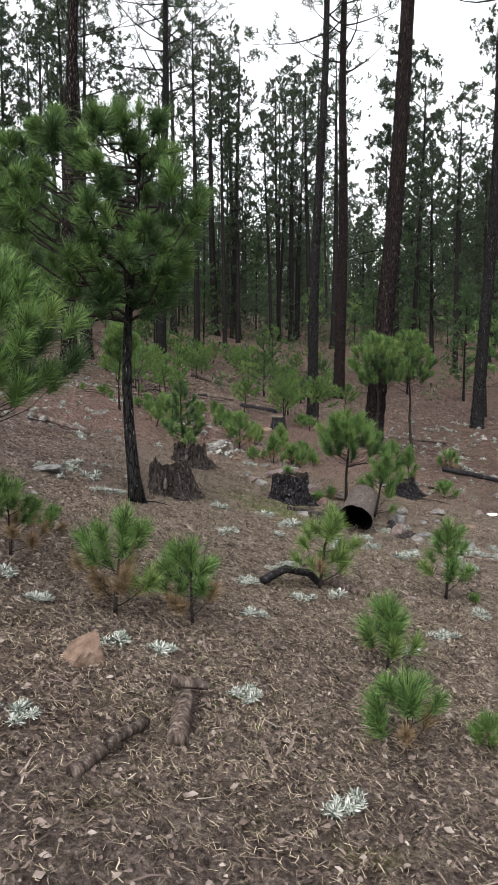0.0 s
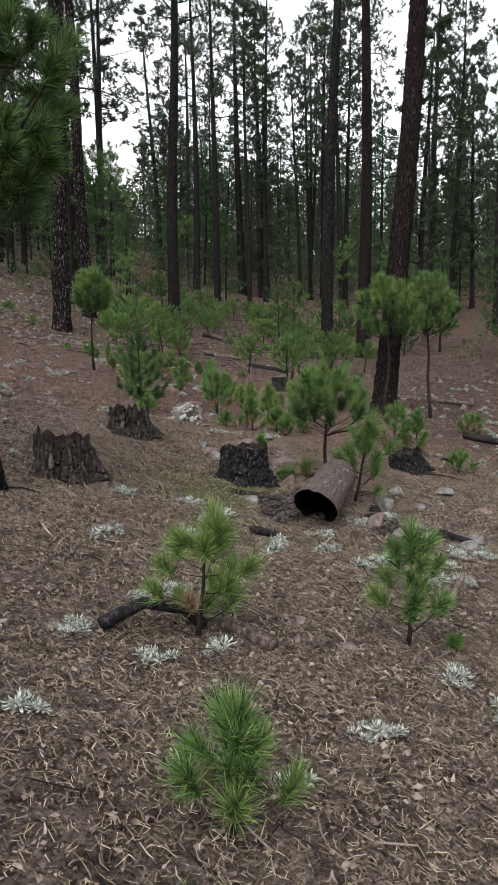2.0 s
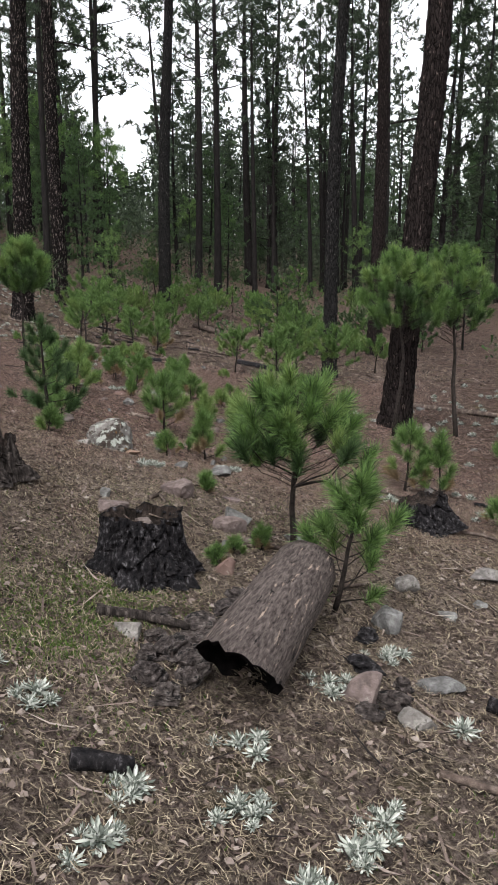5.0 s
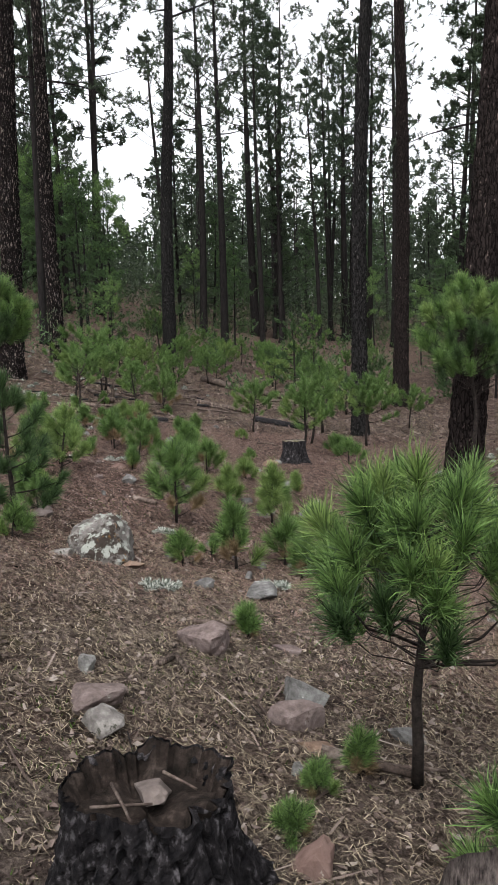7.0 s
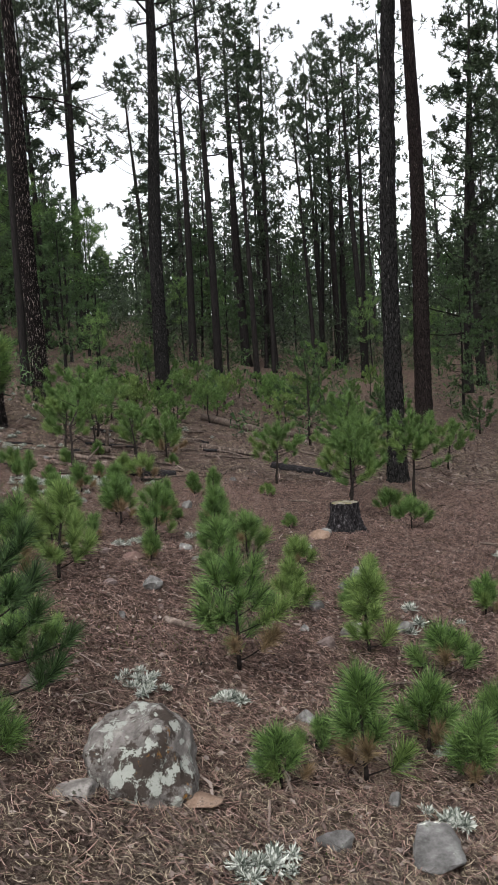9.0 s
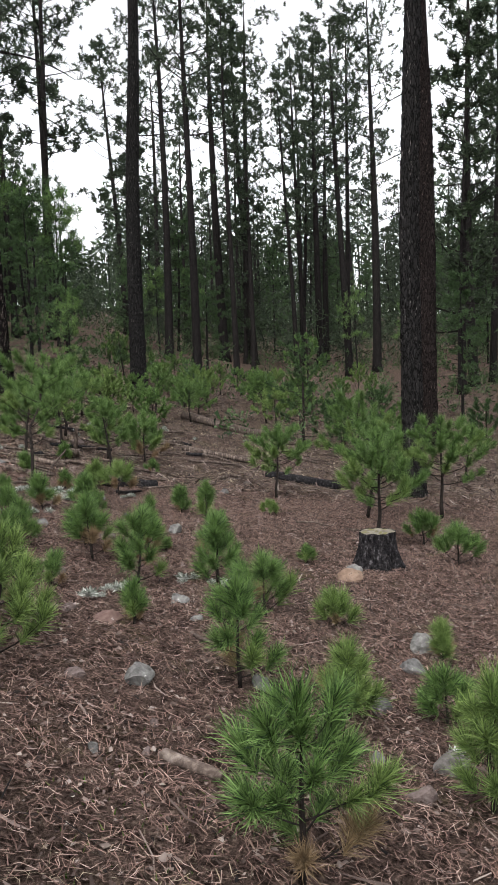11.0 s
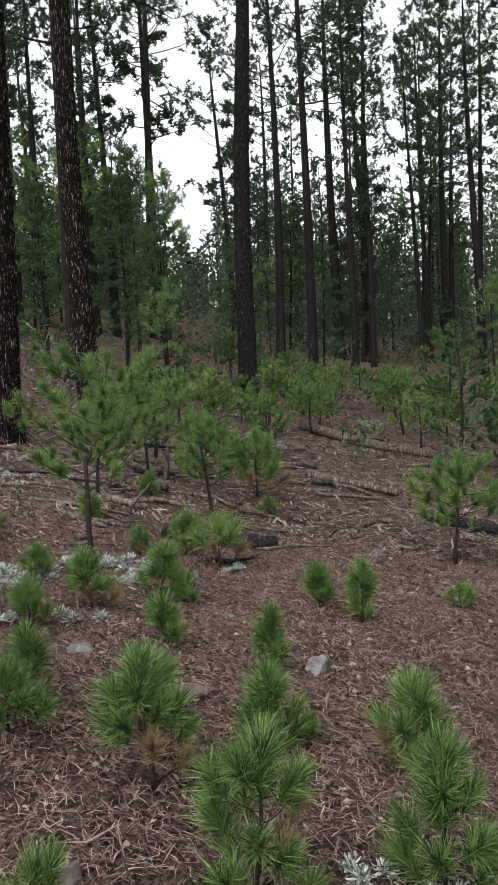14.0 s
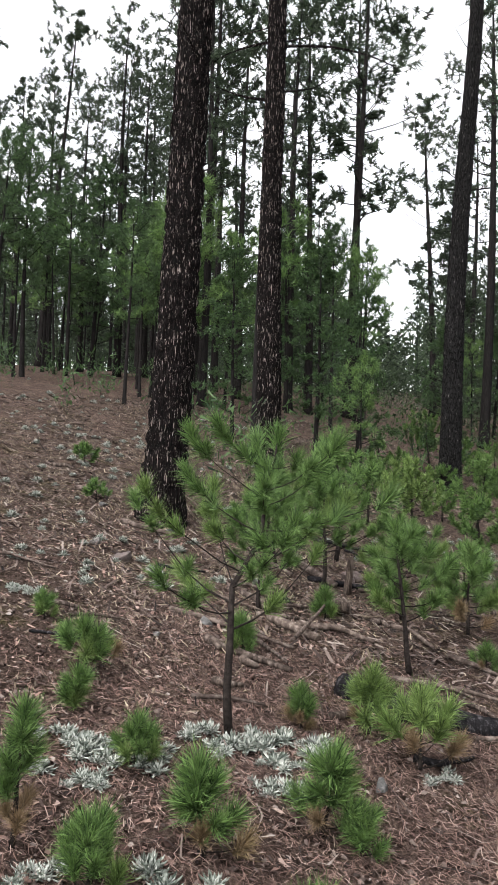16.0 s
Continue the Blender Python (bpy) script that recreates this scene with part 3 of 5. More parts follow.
def limb_set(rng, pts, radii, h, lo, crown_r, n, needle_len, needle_w, per_clump, clumps=5):
    """Limbs and their needle clumps over the upper part of a trunk."""
    b, chunks = Build(), []

    def at(f):
        z = f * h
        for i in range(len(pts) - 1):
            if pts[i + 1].z >= z:
                k = (z - pts[i].z) / max(pts[i + 1].z - pts[i].z, 1e-6)
                return pts[i].lerp(pts[i + 1], k), radii[i] * (1 - k) + radii[i + 1] * k
        return pts[-1], radii[-1]

    for i in range(n):
        f = lo + (0.985 - lo) * ((i + rng.random()) / n) ** 0.9
        p, r = at(f)
        g = (f - lo) / (1 - lo)
        length = crown_r * (0.5 + 0.7 * math.sin(math.pi * min(1, 0.16 + 0.72 * g))) * rng.uniform(0.4, 1.3) * (1.1 - 0.5 * g)
        a = i * 2.399 + rng.normal(0, 0.5)
        q = branch_points(p, (math.cos(a), math.sin(a), rng.uniform(-0.25, 0.35) + 0.4 * g), length, rng.uniform(0.1, 0.9), rng, 5)
        b.tube(q, [max(0.008, 0.32 * r * (1 - 0.17 * k)) for k in range(6)], 3, False)
        for c in range(clumps):
            s = q[rng.integers(3, 6)]
            s = s + Vector((rng.normal(0, 0.13), rng.normal(0, 0.13), rng.normal(0.03, 0.05))) * length
            tip = s + Vector((rng.normal(0, 0.10), rng.normal(0, 0.10), rng.uniform(0.02, 0.12))) * min(length, 2.5) + Vector((0, 0, 0.12))
            chunks.append(needles(rng, [tuple(s), tuple(s.lerp(tip, 0.6)), tuple(tip)], per_clump, needle_len, needle_w, (15, 115)))
    return b, chunks


def dead_stubs(rng, b, pts, radii, h, lo, hi, n, longest=1.2):
    for i in range(n):
        f = rng.uniform(lo, hi)
        j = min(range(len(pts)), key=lambda k: abs(pts[k].z - f * h))
        a = rng.uniform(0, 6.28)
        q = branch_points(pts[j], (math.cos(a), math.sin(a), rng.uniform(-0.3, 0.2)), rng.uniform(0.25, longest), rng.uniform(-0.4, 0.3), rng, 4)
        b.tube(q, [max(0.006, 0.10 * radii[j] * (1 - 0.2 * k)) for k in range(5)], 4, False)


PINES, TRUNK_R = {}, {}


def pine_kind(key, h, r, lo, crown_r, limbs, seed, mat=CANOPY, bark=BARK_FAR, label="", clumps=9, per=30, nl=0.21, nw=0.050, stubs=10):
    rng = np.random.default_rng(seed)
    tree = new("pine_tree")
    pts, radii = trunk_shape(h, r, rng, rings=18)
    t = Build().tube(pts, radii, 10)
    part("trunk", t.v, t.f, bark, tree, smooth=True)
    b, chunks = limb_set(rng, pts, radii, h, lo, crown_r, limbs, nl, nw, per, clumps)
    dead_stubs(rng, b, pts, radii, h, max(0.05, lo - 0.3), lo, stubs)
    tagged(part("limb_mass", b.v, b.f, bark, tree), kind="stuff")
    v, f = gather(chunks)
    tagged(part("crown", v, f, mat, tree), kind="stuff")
    tagged(tree, label, "pine tree", "pines of the wood")
    PINES[key], TRUNK_R[key] = (tree, h), r
    return tree


TALL = "tall slender pine with a bare dark trunk and thin high crown"
pine_kind("tall_a", 21, 0.24, 0.52, 2.35, 36, 11, label=TALL)
pine_kind("tall_b", 23, 0.27, 0.58, 2.58, 36, 12, label=TALL)
pine_kind("tall_c", 19, 0.20, 0.48, 2.13, 36, 13, label=TALL)
pine_kind("tall_d", 20, 0.17, 0.62, 1.68, 27, 14, label=TALL)
pine_kind("tall_e", 17, 0.16, 0.40, 1.90, 37, 15, label="slender pine with foliage down half of its trunk")
pine_kind("full_a", 13, 0.15, 0.14, 2.0, 62, 16, label="dense green pine leafed almost to the ground")
pine_kind("full_b", 10, 0.12, 0.16, 1.6, 52, 17, DEEP, label="dense dark young pine in the wood's edge")
pine_kind("pole_a", 6.0, 0.065, 0.46, 1.0, 26, 18, DEEP, label="young pole pine with a bare stem and bushy crown", nl=0.24, nw=0.016, per=36, clumps=5, stubs=4)
pine_kind("pole_b", 4.6, 0.05, 0.44, 0.9, 22, 19, GREEN, label="young pole pine with a bare stem and bushy crown", nl=0.22, nw=0.015, per=36, clumps=5, stubs=4)
USED = set()


def pine(key, x, y, h, dia=None, lean=(0.0, 0.0), turn=0.0):
    src, h0 = PINES[key]
    s = h / h0
    k = s
    m = pose(x, y, g1(x, y) - 0.1, -math.degrees(lean[1]), math.degrees(lean[0]), 0) @ pose(0, 0, 0, 0, 0, turn)
    if dia:
        k = min(max(dia / (2 * TRUNK_R[key]), 0.6 * s), 1.6 * s)
    m = m @ Matrix.Diagonal((k, k, s, 1))
    if key not in USED:
        USED.add(key)
        src.matrix_basis = m
        return src
    made = copy_thing(src, Matrix.Identity(4))
    made.matrix_basis = m
    return made


def big_pine(x, y, dia, h, lean, bark, label, seed, lo=0.55, crown_r=2.6, relief=0.03, limbs=40, low_limbs=()):
    """A mature pine whose bark plates stand proud of the furrows."""
    rng = np.random.default_rng(seed)
    tree = new("pine_tree")
    tree.location = (x, y, g1(x, y) - 0.12)
    tagged(tree, label, "pine tree", "mature pines by the walk")
    sides, rows, r = 40, 230, dia / 2
    zs = np.concatenate([np.linspace(0, 9, rows), np.linspace(9, h, 24)[1:]])
    ph = rng.uniform(0, 6.28, 3)
    verts, faces = [], []
    for i, z in enumerate(zs):
        f = z / h
        cx = lean[0] * z + 0.05 * math.sin(0.5 * z + ph[0]) - 0.05 * math.sin(ph[0])
        cy = lean[1] * z + 0.05 * math.sin(0.4 * z + ph[1]) - 0.05 * math.sin(ph[1])
        rr = r * ((1 - f) ** 0.7 * 0.97 + 0.03 + 0.34 * math.exp(-z / (0.9 * dia)))
        for k in range(sides):
            w = 2 * math.pi * k / sides
            root = 1 + 0.10 * math.exp(-z / 0.35) * math.sin(5 * w + ph[2])
            p = Vector((math.cos(w) * 5.5 * (dia / 0.5), math.sin(w) * 5.5 * (dia / 0.5), z * 5.2))
            p += 0.5 * noise.noise_vector(p * 0.9)
            d = noise.voronoi(p)[0]
            plate = min(1.0, (d[1] - d[0]) * 3.2) if z < 9.1 else 0.6
            q = rr * root + relief * (plate - 0.7) + 0.3 * relief * noise.noise(p * 3.1)
            verts.append((cx + q * math.cos(w), cy + q * math.sin(w), z))
    n = len(zs)
    i = (np.arange(n - 1)[:, None] * sides + np.arange(sides)[None]).ravel()
    j = (np.arange(n - 1)[:, None] * sides + (np.arange(sides)[None] + 1) % sides).ravel()
    part("trunk", np.array(verts), np.stack([i, j, j + sides, i + sides], 1), bark, tree, smooth=True)
    pts = [Vector((lean[0] * z, lean[1] * z, z)) for z in np.linspace(0, h, 24)]
    radii = [r * ((1 - z.z / h) ** 0.7 * 0.97 + 0.03) for z in pts]
    b, chunks = limb_set(rng, pts, radii, h, lo, crown_r, limbs, 0.34, 0.028, 26, 7)
    dead_stubs(rng, b, pts, radii, h, 0.22, lo, 9, 1.0)
    for z, a, length, rise in low_limbs:
        q = branch_points((lean[0] * z, lean[1] * z, z), (math.cos(a), math.sin(a), 0.15), length, rise, rng, 7)
        b.tube(q, [0.035 * (1 - 0.11 * k) for k in range(8)], 6, False)
        for s in q[4:]:
            chunks.append(needles(rng, [tuple(s), tuple(s + Vector((math.cos(a), math.sin(a), 0.3)) * 0.35)], 40, 0.3, 0.016, (20, 80)))
    tagged(part("limb_mass", b.v, b.f, bark, tree), kind="stuff")
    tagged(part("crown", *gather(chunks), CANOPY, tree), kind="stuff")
    return tree


big_pine(2.48, 15.4, 0.46, 22, (0.068, 0.0), BARK_RED, "mature pine with reddish plated bark and flared base", 21)
big_pine(1.68, 21.85, 0.34, 21, (0.030, 0.0), BARK, "mature grey-brown pine with flaking bark", 22)
big_pine(3.35, 28.2, 0.46, 23, (0.004, 0.0), BARK_RED, "mature pine with dark red-brown bark", 23)
big_pine(-4.35, 33.6, 0.50, 24, (0.031, 0.0), BARK, "tall dark pine with a straight bare trunk", 24, lo=0.5, crown_r=3.2, limbs=56)
big_pine(-6.58, 23.9, 0.53, 23, (0.044, 0.0), BARK_PLATES, "mature pine with deeply furrowed black bark and pale flakes", 25, relief=0.045, low_limbs=((9.2, 0.1, 2.2, 0.6), (8.7, 2.9, 1.9, 0.9)))
big_pine(-6.75, 28.2, 0.46, 22, (-0.021, 0.0), BARK_PLATES, "mature pine with furrowed dark bark and pale flakes", 26, relief=0.04, low_limbs=((8.3, 3.0, 1.6, -0.3), (8.2, 0.2, 2.4, -0.9), (7.2, 3.1, 1.3, 0.2)))
big_pine(6.3, 19.6, 0.36, 21, (0.032, 0.0), BARK, "mature leaning pine with dark bark", 27)


def young_pine():
    """The four-metre pine with a dark flaky stem and drooping tufted boughs."""
    rng = np.random.default_rng(77)
    tree = new("young_pine_tree")
    tree.location = (-1.73, 5.25, g1(-1.73, 5.25) - 0.03)
    tagged(tree, "young pine with dark flaky trunk and long-needled green boughs", "pine tree")
    h = 4.25
    pts = [Vector((-0.09 * math.sin(1.2 * z), 0.03 * math.sin(z), z)) for z in np.linspace(0, h - 0.3, 14)]
    radii = [0.068 * (1 - 0.80 * i / 13) + 0.03 * math.exp(-i * 1.5) for i in range(14)]
    t = Build().tube(pts, radii, 12, True, lambda i, w: 1 + 0.06 * math.sin(7 * w + 3 * i))
    part("trunk", t.v, t.f, BARK, tree, smooth=True)
    heart = Vector((-0.40, 0.05, 2.95))
    for i in range(62):
        # boughs end on a broad dome, thinner below
        up = -0.72 + 1.70 * (i + 0.5) / 62
        a = i * 2.399 + rng.normal(0, 0.25)
        flat = math.sqrt(max(0.05, 1 - up * up)) * rng.uniform(0.72, 1.06)
        end = heart + Vector((1.12 * flat * math.cos(a), 0.95 * flat * math.sin(a), 1.08 * up * rng.uniform(0.85, 1.05)))
        z = min(h - 0.6, max(1.45 + 0.5 * rng.random(), end.z - 0.12 - 0.35 * flat))
        k = z / (h - 0.3) * 13
        start = pts[int(k)].lerp(pts[int(k) + 1], k % 1)
        mid = start.lerp(end, 0.6) + Vector((0, 0, -0.10 - 0.10 * rng.random()))
        q = [start, start.lerp(mid, 0.5) + Vector((0, 0, 0.03)), mid, mid.lerp(end, 0.4), mid.lerp(end, 0.75), end]
        b = Build().tube(q, [0.017 * (1 - 0.14 * n) * (1.0 - 0.25 * up) for n in range(6)], 5, False)
        part("bough", b.v, b.f, TWIG, tree)
        out = Vector((math.cos(a), math.sin(a), 0))
        for n in (5, 5, 4, 4, 2) if up < -0.1 else (5, 5, 4, 4):
            d = out * rng.uniform(0.2, 0.9) + Vector((rng.normal(0, 0.45), rng.normal(0, 0.45), rng.uniform(0.4, 1.2)))
            z = rng.uniform(0.26, 0.33)
            at = q[n] + (Vector((rng.normal(0, 0.07), rng.normal(0, 0.07), rng.normal(0, 0.05))) if n < 5 else Vector((0, 0, 0)))
            child("needle_tuft", TUFTS["green" if rng.random() < 0.6 else "deep"][rng.integers(0, 4)], tree, "", Matrix.Translation(at) @ up_to(d) @ Matrix.Diagonal((1.25 * z, 1.25 * z, 1.1 * z, 1)))
    for s, d in ((pts[-1], (0, 0, 1)), (pts[-2], (0.3, 0, 1)), (pts[-2], (-0.3, 0.2, 1))):
        child("needle_tuft", TUFTS["green"][0], tree, "", Matrix.Translation(s) @ up_to(d) @ Matrix.Diagonal((0.3, 0.3, 0.34, 1)))


young_pine()

# the other trunks of the wood that stand out singly
for key, x, y, h, dia, lean in (
        ("tall_a", -5.15, 49.8, 21, 0.46, 0.0), ("tall_b", -2.5, 56.0, 22, 0.60, 0.0), ("tall_d", -0.72, 56.0, 20, 0.46, 0.0),
        ("tall_e", -9.6, 64.0, 20, 0.46, -0.02), ("tall_d", -5.8, 68.0, 18, 0.30, 0.04), ("tall_c", 2.5, 58.3, 20, 0.34, -0.01),
        ("tall_a", 3.45, 58.5, 21, 0.5, 0.02), ("tall_c", 4.7, 54.4, 20, 0.38, 0.01), ("tall_d", 4.3, 63.4, 20, 0.36, 0.03),
        ("tall_e", -10.7, 47.8, 21, 0.48, -0.01), ("full_a", 7.4, 40.2, 15, 0.36, 0.03), ("tall_c", 10.6, 37.4, 14, 0.3, 0.02),
        ("tall_c", 4.3, 50.7, 19, 0.44, 0.0), ("tall_b", 6.1, 52.9, 21, 0.5, 0.01), ("tall_d", 2.6, 62.7, 20, 0.34, -0.01),
        ("tall_e", -30.0, 51.2, 21, 0.4, 0.04), ("tall_c", -16.7, 46.7, 17, 0.36, 0.04), ("tall_d", -14.5, 44.4, 17, 0.32, 0.03),
        ("tall_b", -11.2, 50.1, 21, 0.5, 0.0), ("tall_c", -8.0, 30.6, 17, 0.27, -0.03), ("tall_c", -22.0, 47.0, 16, 0.3, 0.02),
        ("tall_a", -3.1, 41.5, 19, 0.4, 0.01), ("tall_d", -1.6, 47.0, 18, 0.32, 0.02), ("tall_e", 11.5, 36.0, 11, 0.26, 0.01), ("full_a", 13.5, 41.0, 11, 0.28, 0.0),
        ("tall_c", 9.8, 44.0, 18, 0.34, 0.01), ("full_a", 12.0, 48.0, 15, 0.3, 0.0), ("tall_a", 15.0, 45.0, 20, 0.44, -0.01), ("tall_e", -13.0, 38.0, 16, 0.3, 0.02),
        ("tall_a", -15.5, 43.0, 19, 0.4, 0.0), ("tall_e", -11.6, 45.0, 18, 0.34, 0.0)):
    pine(key, x, y, h, dia, (lean, 0.0), (x * 77 + y * 31) % 360)


def wood_fill():
    rng = np.random.default_rng(303)
    taken = [(-6.35, 23.9), (-6.75, 28.2), (6.3, 19.6), (3.35, 28.2), (-4.35, 33.6)]
    kinds = ["tall_a", "tall_b", "tall_c", "tall_c", "tall_d", "tall_e", "tall_e", "tall_e", "full_a", "full_a", "full_b"]
    made, tries = 0, 0
    while made < 168 and tries < 9000:
        tries += 1
        # those not in front are unseen, added to screen the sky's light
        front = rng.random() < 0.78
        a = rng.uniform(-0.88, 0.55) if front else rng.uniform(0.55, 5.66)
        d = rng.uniform(30, 112) if front else rng.uniform(26, 75)
        x, y = d * math.sin(a), 12 + d * math.cos(a)
        if math.hypot(x, y - 12) < 36 and x > -14 and y > 0 and not (x > 7 and y > 26):
            continue
        # the open glade ahead, seen between the trunks as a gap of sky
        bearing = math.degrees(math.atan2(x, y - 6))
        if (-16 < bearing < -9.5 and y < 120 and rng.random() < 0.96) or (-6 < bearing < -2 and y < 85 and rng.random() < 0.4):
            continue
        if x > -30 and x < -8 and 20 < y < 42:
            continue
        if any((x - p) ** 2 + (y - q) ** 2 < (2.0 if y > 60 else 4.0) for p, q in taken):
            continue
        taken.append((x, y))
        key = kinds[rng.integers(0, len(kinds))]
        h = PINES[key][1] * rng.uniform(0.78, 1.0)
        pine(key, x, y, h, None, (rng.normal(0, 0.02), rng.normal(0, 0.02)), rng.uniform(0, 360))
        made += 1
    made, tries = 0, 0
    while made < 46 and tries < 2000:
        tries += 1
        a, d = math.radians(rng.uniform(-50, -16.5)), rng.uniform(36, 74)
        x, y = d * math.sin(a), 9 + d * math.cos(a)
        if any((x - p) ** 2 + (y - q) ** 2 < 4.0 for p, q in taken) or y < 30:
            continue
        taken.append((x, y))
        key = kinds[rng.integers(0, len(kinds))]
        pine(key, x, y, PINES[key][1] * rng.uniform(0.72, 0.95), None, (rng.normal(0, 0.02), 0), rng.uniform(0, 360))
        made += 1


wood_fill()


def pole_stand():
    """The thicket of young pole pines up the slope to the west, and low pines at the wood's edge."""
    rng = np.random.default_rng(404)
    for i in range(48):
        x, y = rng.uniform(-27, -9.0), rng.uniform(33, 50)
        pine("pole_a" if rng.random() < 0.6 else "pole_b", x, y, rng.uniform(4.5, 8.5), None, (rng.normal(0, 0.03), 0), rng.uniform(0, 360))
    for i in range(18):
        x, y = rng.uniform(-9, 16), rng.uniform(40, 62)
        pine("full_b" if rng.random() < 0.6 else "pole_b", x, y, rng.uniform(2.5, 6.5), None, (0, 0), rng.uniform(0, 360))
    for x, y, h in ((-5.4, 29.5, 2.6), (-5.9, 31.0, 4.0), (-7.6, 33.5, 5.2), (-4.9, 36.0, 4.2), (-9.2, 32.0, 4.6), (6.5, 30.0, 3.6), (8.2, 27.5, 4.5), (5.6, 33.5, 4.4), (7.5, 22.5, 3.2), (10.5, 30.0, 5.5), (9.5, 22.0, 4.0)):
        pine("full_b" if h > 3.5 else "pole_b", x, y, h, None, (0, 0), (x * 53) % 360)


pole_stand()


def far_wood():
    """The wooded hills behind, too far off to tell tree from tree."""
    rng = np.random.default_rng(505)
    chunks = []
    for i in range(1150):
        # from 980 on: unseen trees round the back, added to block low sky light
        a, d = (rng.uniform(-1.1, 0.9), rng.uniform(85, 200)) if i < 980 else (rng.uniform(0.9, 5.2), rng.uniform(80, 160))
        x, y = d * math.sin(a), 10 + d * math.cos(a)
        glade = -15.5 < math.degrees(math.atan2(x, y - 6)) < -10.5
        h, r = rng.uniform(7, 10) if glade else rng.uniform(12, 19), rng.uniform(1.8, 3.0)
        n = 210
        f = rng.random(n)
        ang = rng.uniform(0, 6.283, n)
        rad = r * (1.05 - f) * rng.uniform(0.4, 1.1, n)
        z = g1(x, min(y, 260)) + h * (0.12 + 0.88 * f)
        p = np.stack([x + rad * np.cos(ang), y + rad * np.sin(ang), z], 1)
        s = rng.normal(0, 0.52, (n, 3))
        t = s * 0.6 + rng.normal(0, 0.2, (n, 3))
        v = np.stack([p, p + s, p + t], 1).reshape(-1, 3)
        chunks.append((v, np.arange(3 * n).reshape(-1, 3)))
        w = 0.16
        zb = g1(x, min(y, 260)) - 0.5
        tv = np.array([(x - w, y, zb), (x + w, y, zb), (x, y, zb + h), (x, y - w, zb), (x, y + w, zb), (x, y, zb + h)])
        chunks.append((tv, np.arange(6).reshape(-1, 3)))
    v, f = gather(chunks)
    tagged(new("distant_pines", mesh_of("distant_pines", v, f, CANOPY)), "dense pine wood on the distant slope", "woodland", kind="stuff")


far_wood()


def understory():
    """Low bushy pines that close the wood at eye level, past where single ones can be told apart."""
    rng = np.random.default_rng(606)
    chunks = []
    for i in range(850):
        a = rng.uniform(-0.75, 0.75)
        d = rng.uniform(46, 95)
        x, y = d * math.sin(a), 10 + d * math.cos(a)
        if x < -8 and y < 62:
            continue
        h, r, n = rng.uniform(1.2, 5.6), rng.uniform(0.8, 1.7), 46
        f = rng.random(n)
        ang = rng.uniform(0, 6.283, n)
        rad = r * (1.08 - f) * rng.uniform(0.3, 1.0, n)
        p = np.stack([x + rad * np.cos(ang), y + rad * np.sin(ang), g1(x, y) + h * (0.06 + 0.94 * f)], 1)
        for q in range(4):
            s = rng.normal(0, 0.29, (n, 3))
            t = s * 0.8 + rng.normal(0, 0.04, (n, 3))
            c = p + rng.normal(0, 0.25, (n, 3))
            chunks.append((np.stack([c, c + s, c + t], 1).reshape(-1, 3), np.arange(3 * n).reshape(-1, 3)))
    v, f = gather(chunks)
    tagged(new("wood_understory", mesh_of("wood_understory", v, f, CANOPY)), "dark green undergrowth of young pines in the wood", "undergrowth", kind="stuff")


understory()


def low_brush():
    """Knee-high pine seedlings and brush on the far ground, too many to count."""
    rng = np.random.default_rng(707)
    chunks = []
    for i in range(420):
        x, y = rng.uniform(-24, 18), rng.uniform(26, 62)
        if x < -9 and y < 30 + 0.3 * (-x - 9) and rng.random() < 0.8:
            continue
        h, r, n = rng.uniform(0.3, 1.5), rng.uniform(0.25, 0.6), 60
        f, ang = rng.random(n), rng.uniform(0, 6.283, n)
        rad = r * (1.1 - 0.8 * f) * rng.uniform(0.2, 1.0, n)
        p = np.stack([x + rad * np.cos(ang), y + rad * np.sin(ang), g1(x, y) + h * (0.15 + 0.85 * f)], 1)
        s = rng.normal(0, 0.10, (n, 3)) + np.array([0, 0, 0.06])
        t = s * 0.8 + rng.normal(0, 0.028, (n, 3))
        chunks.append((np.stack([p, p + s, p + t], 1).reshape(-1, 3), np.arange(3 * n).reshape(-1, 3)))
    v, f = gather(chunks)
    tagged(new("low_brush", mesh_of("low_brush", v, f, DEEP)), "low green brush of pine seedlings up the slope", "undergrowth", kind="stuff")


low_brush()


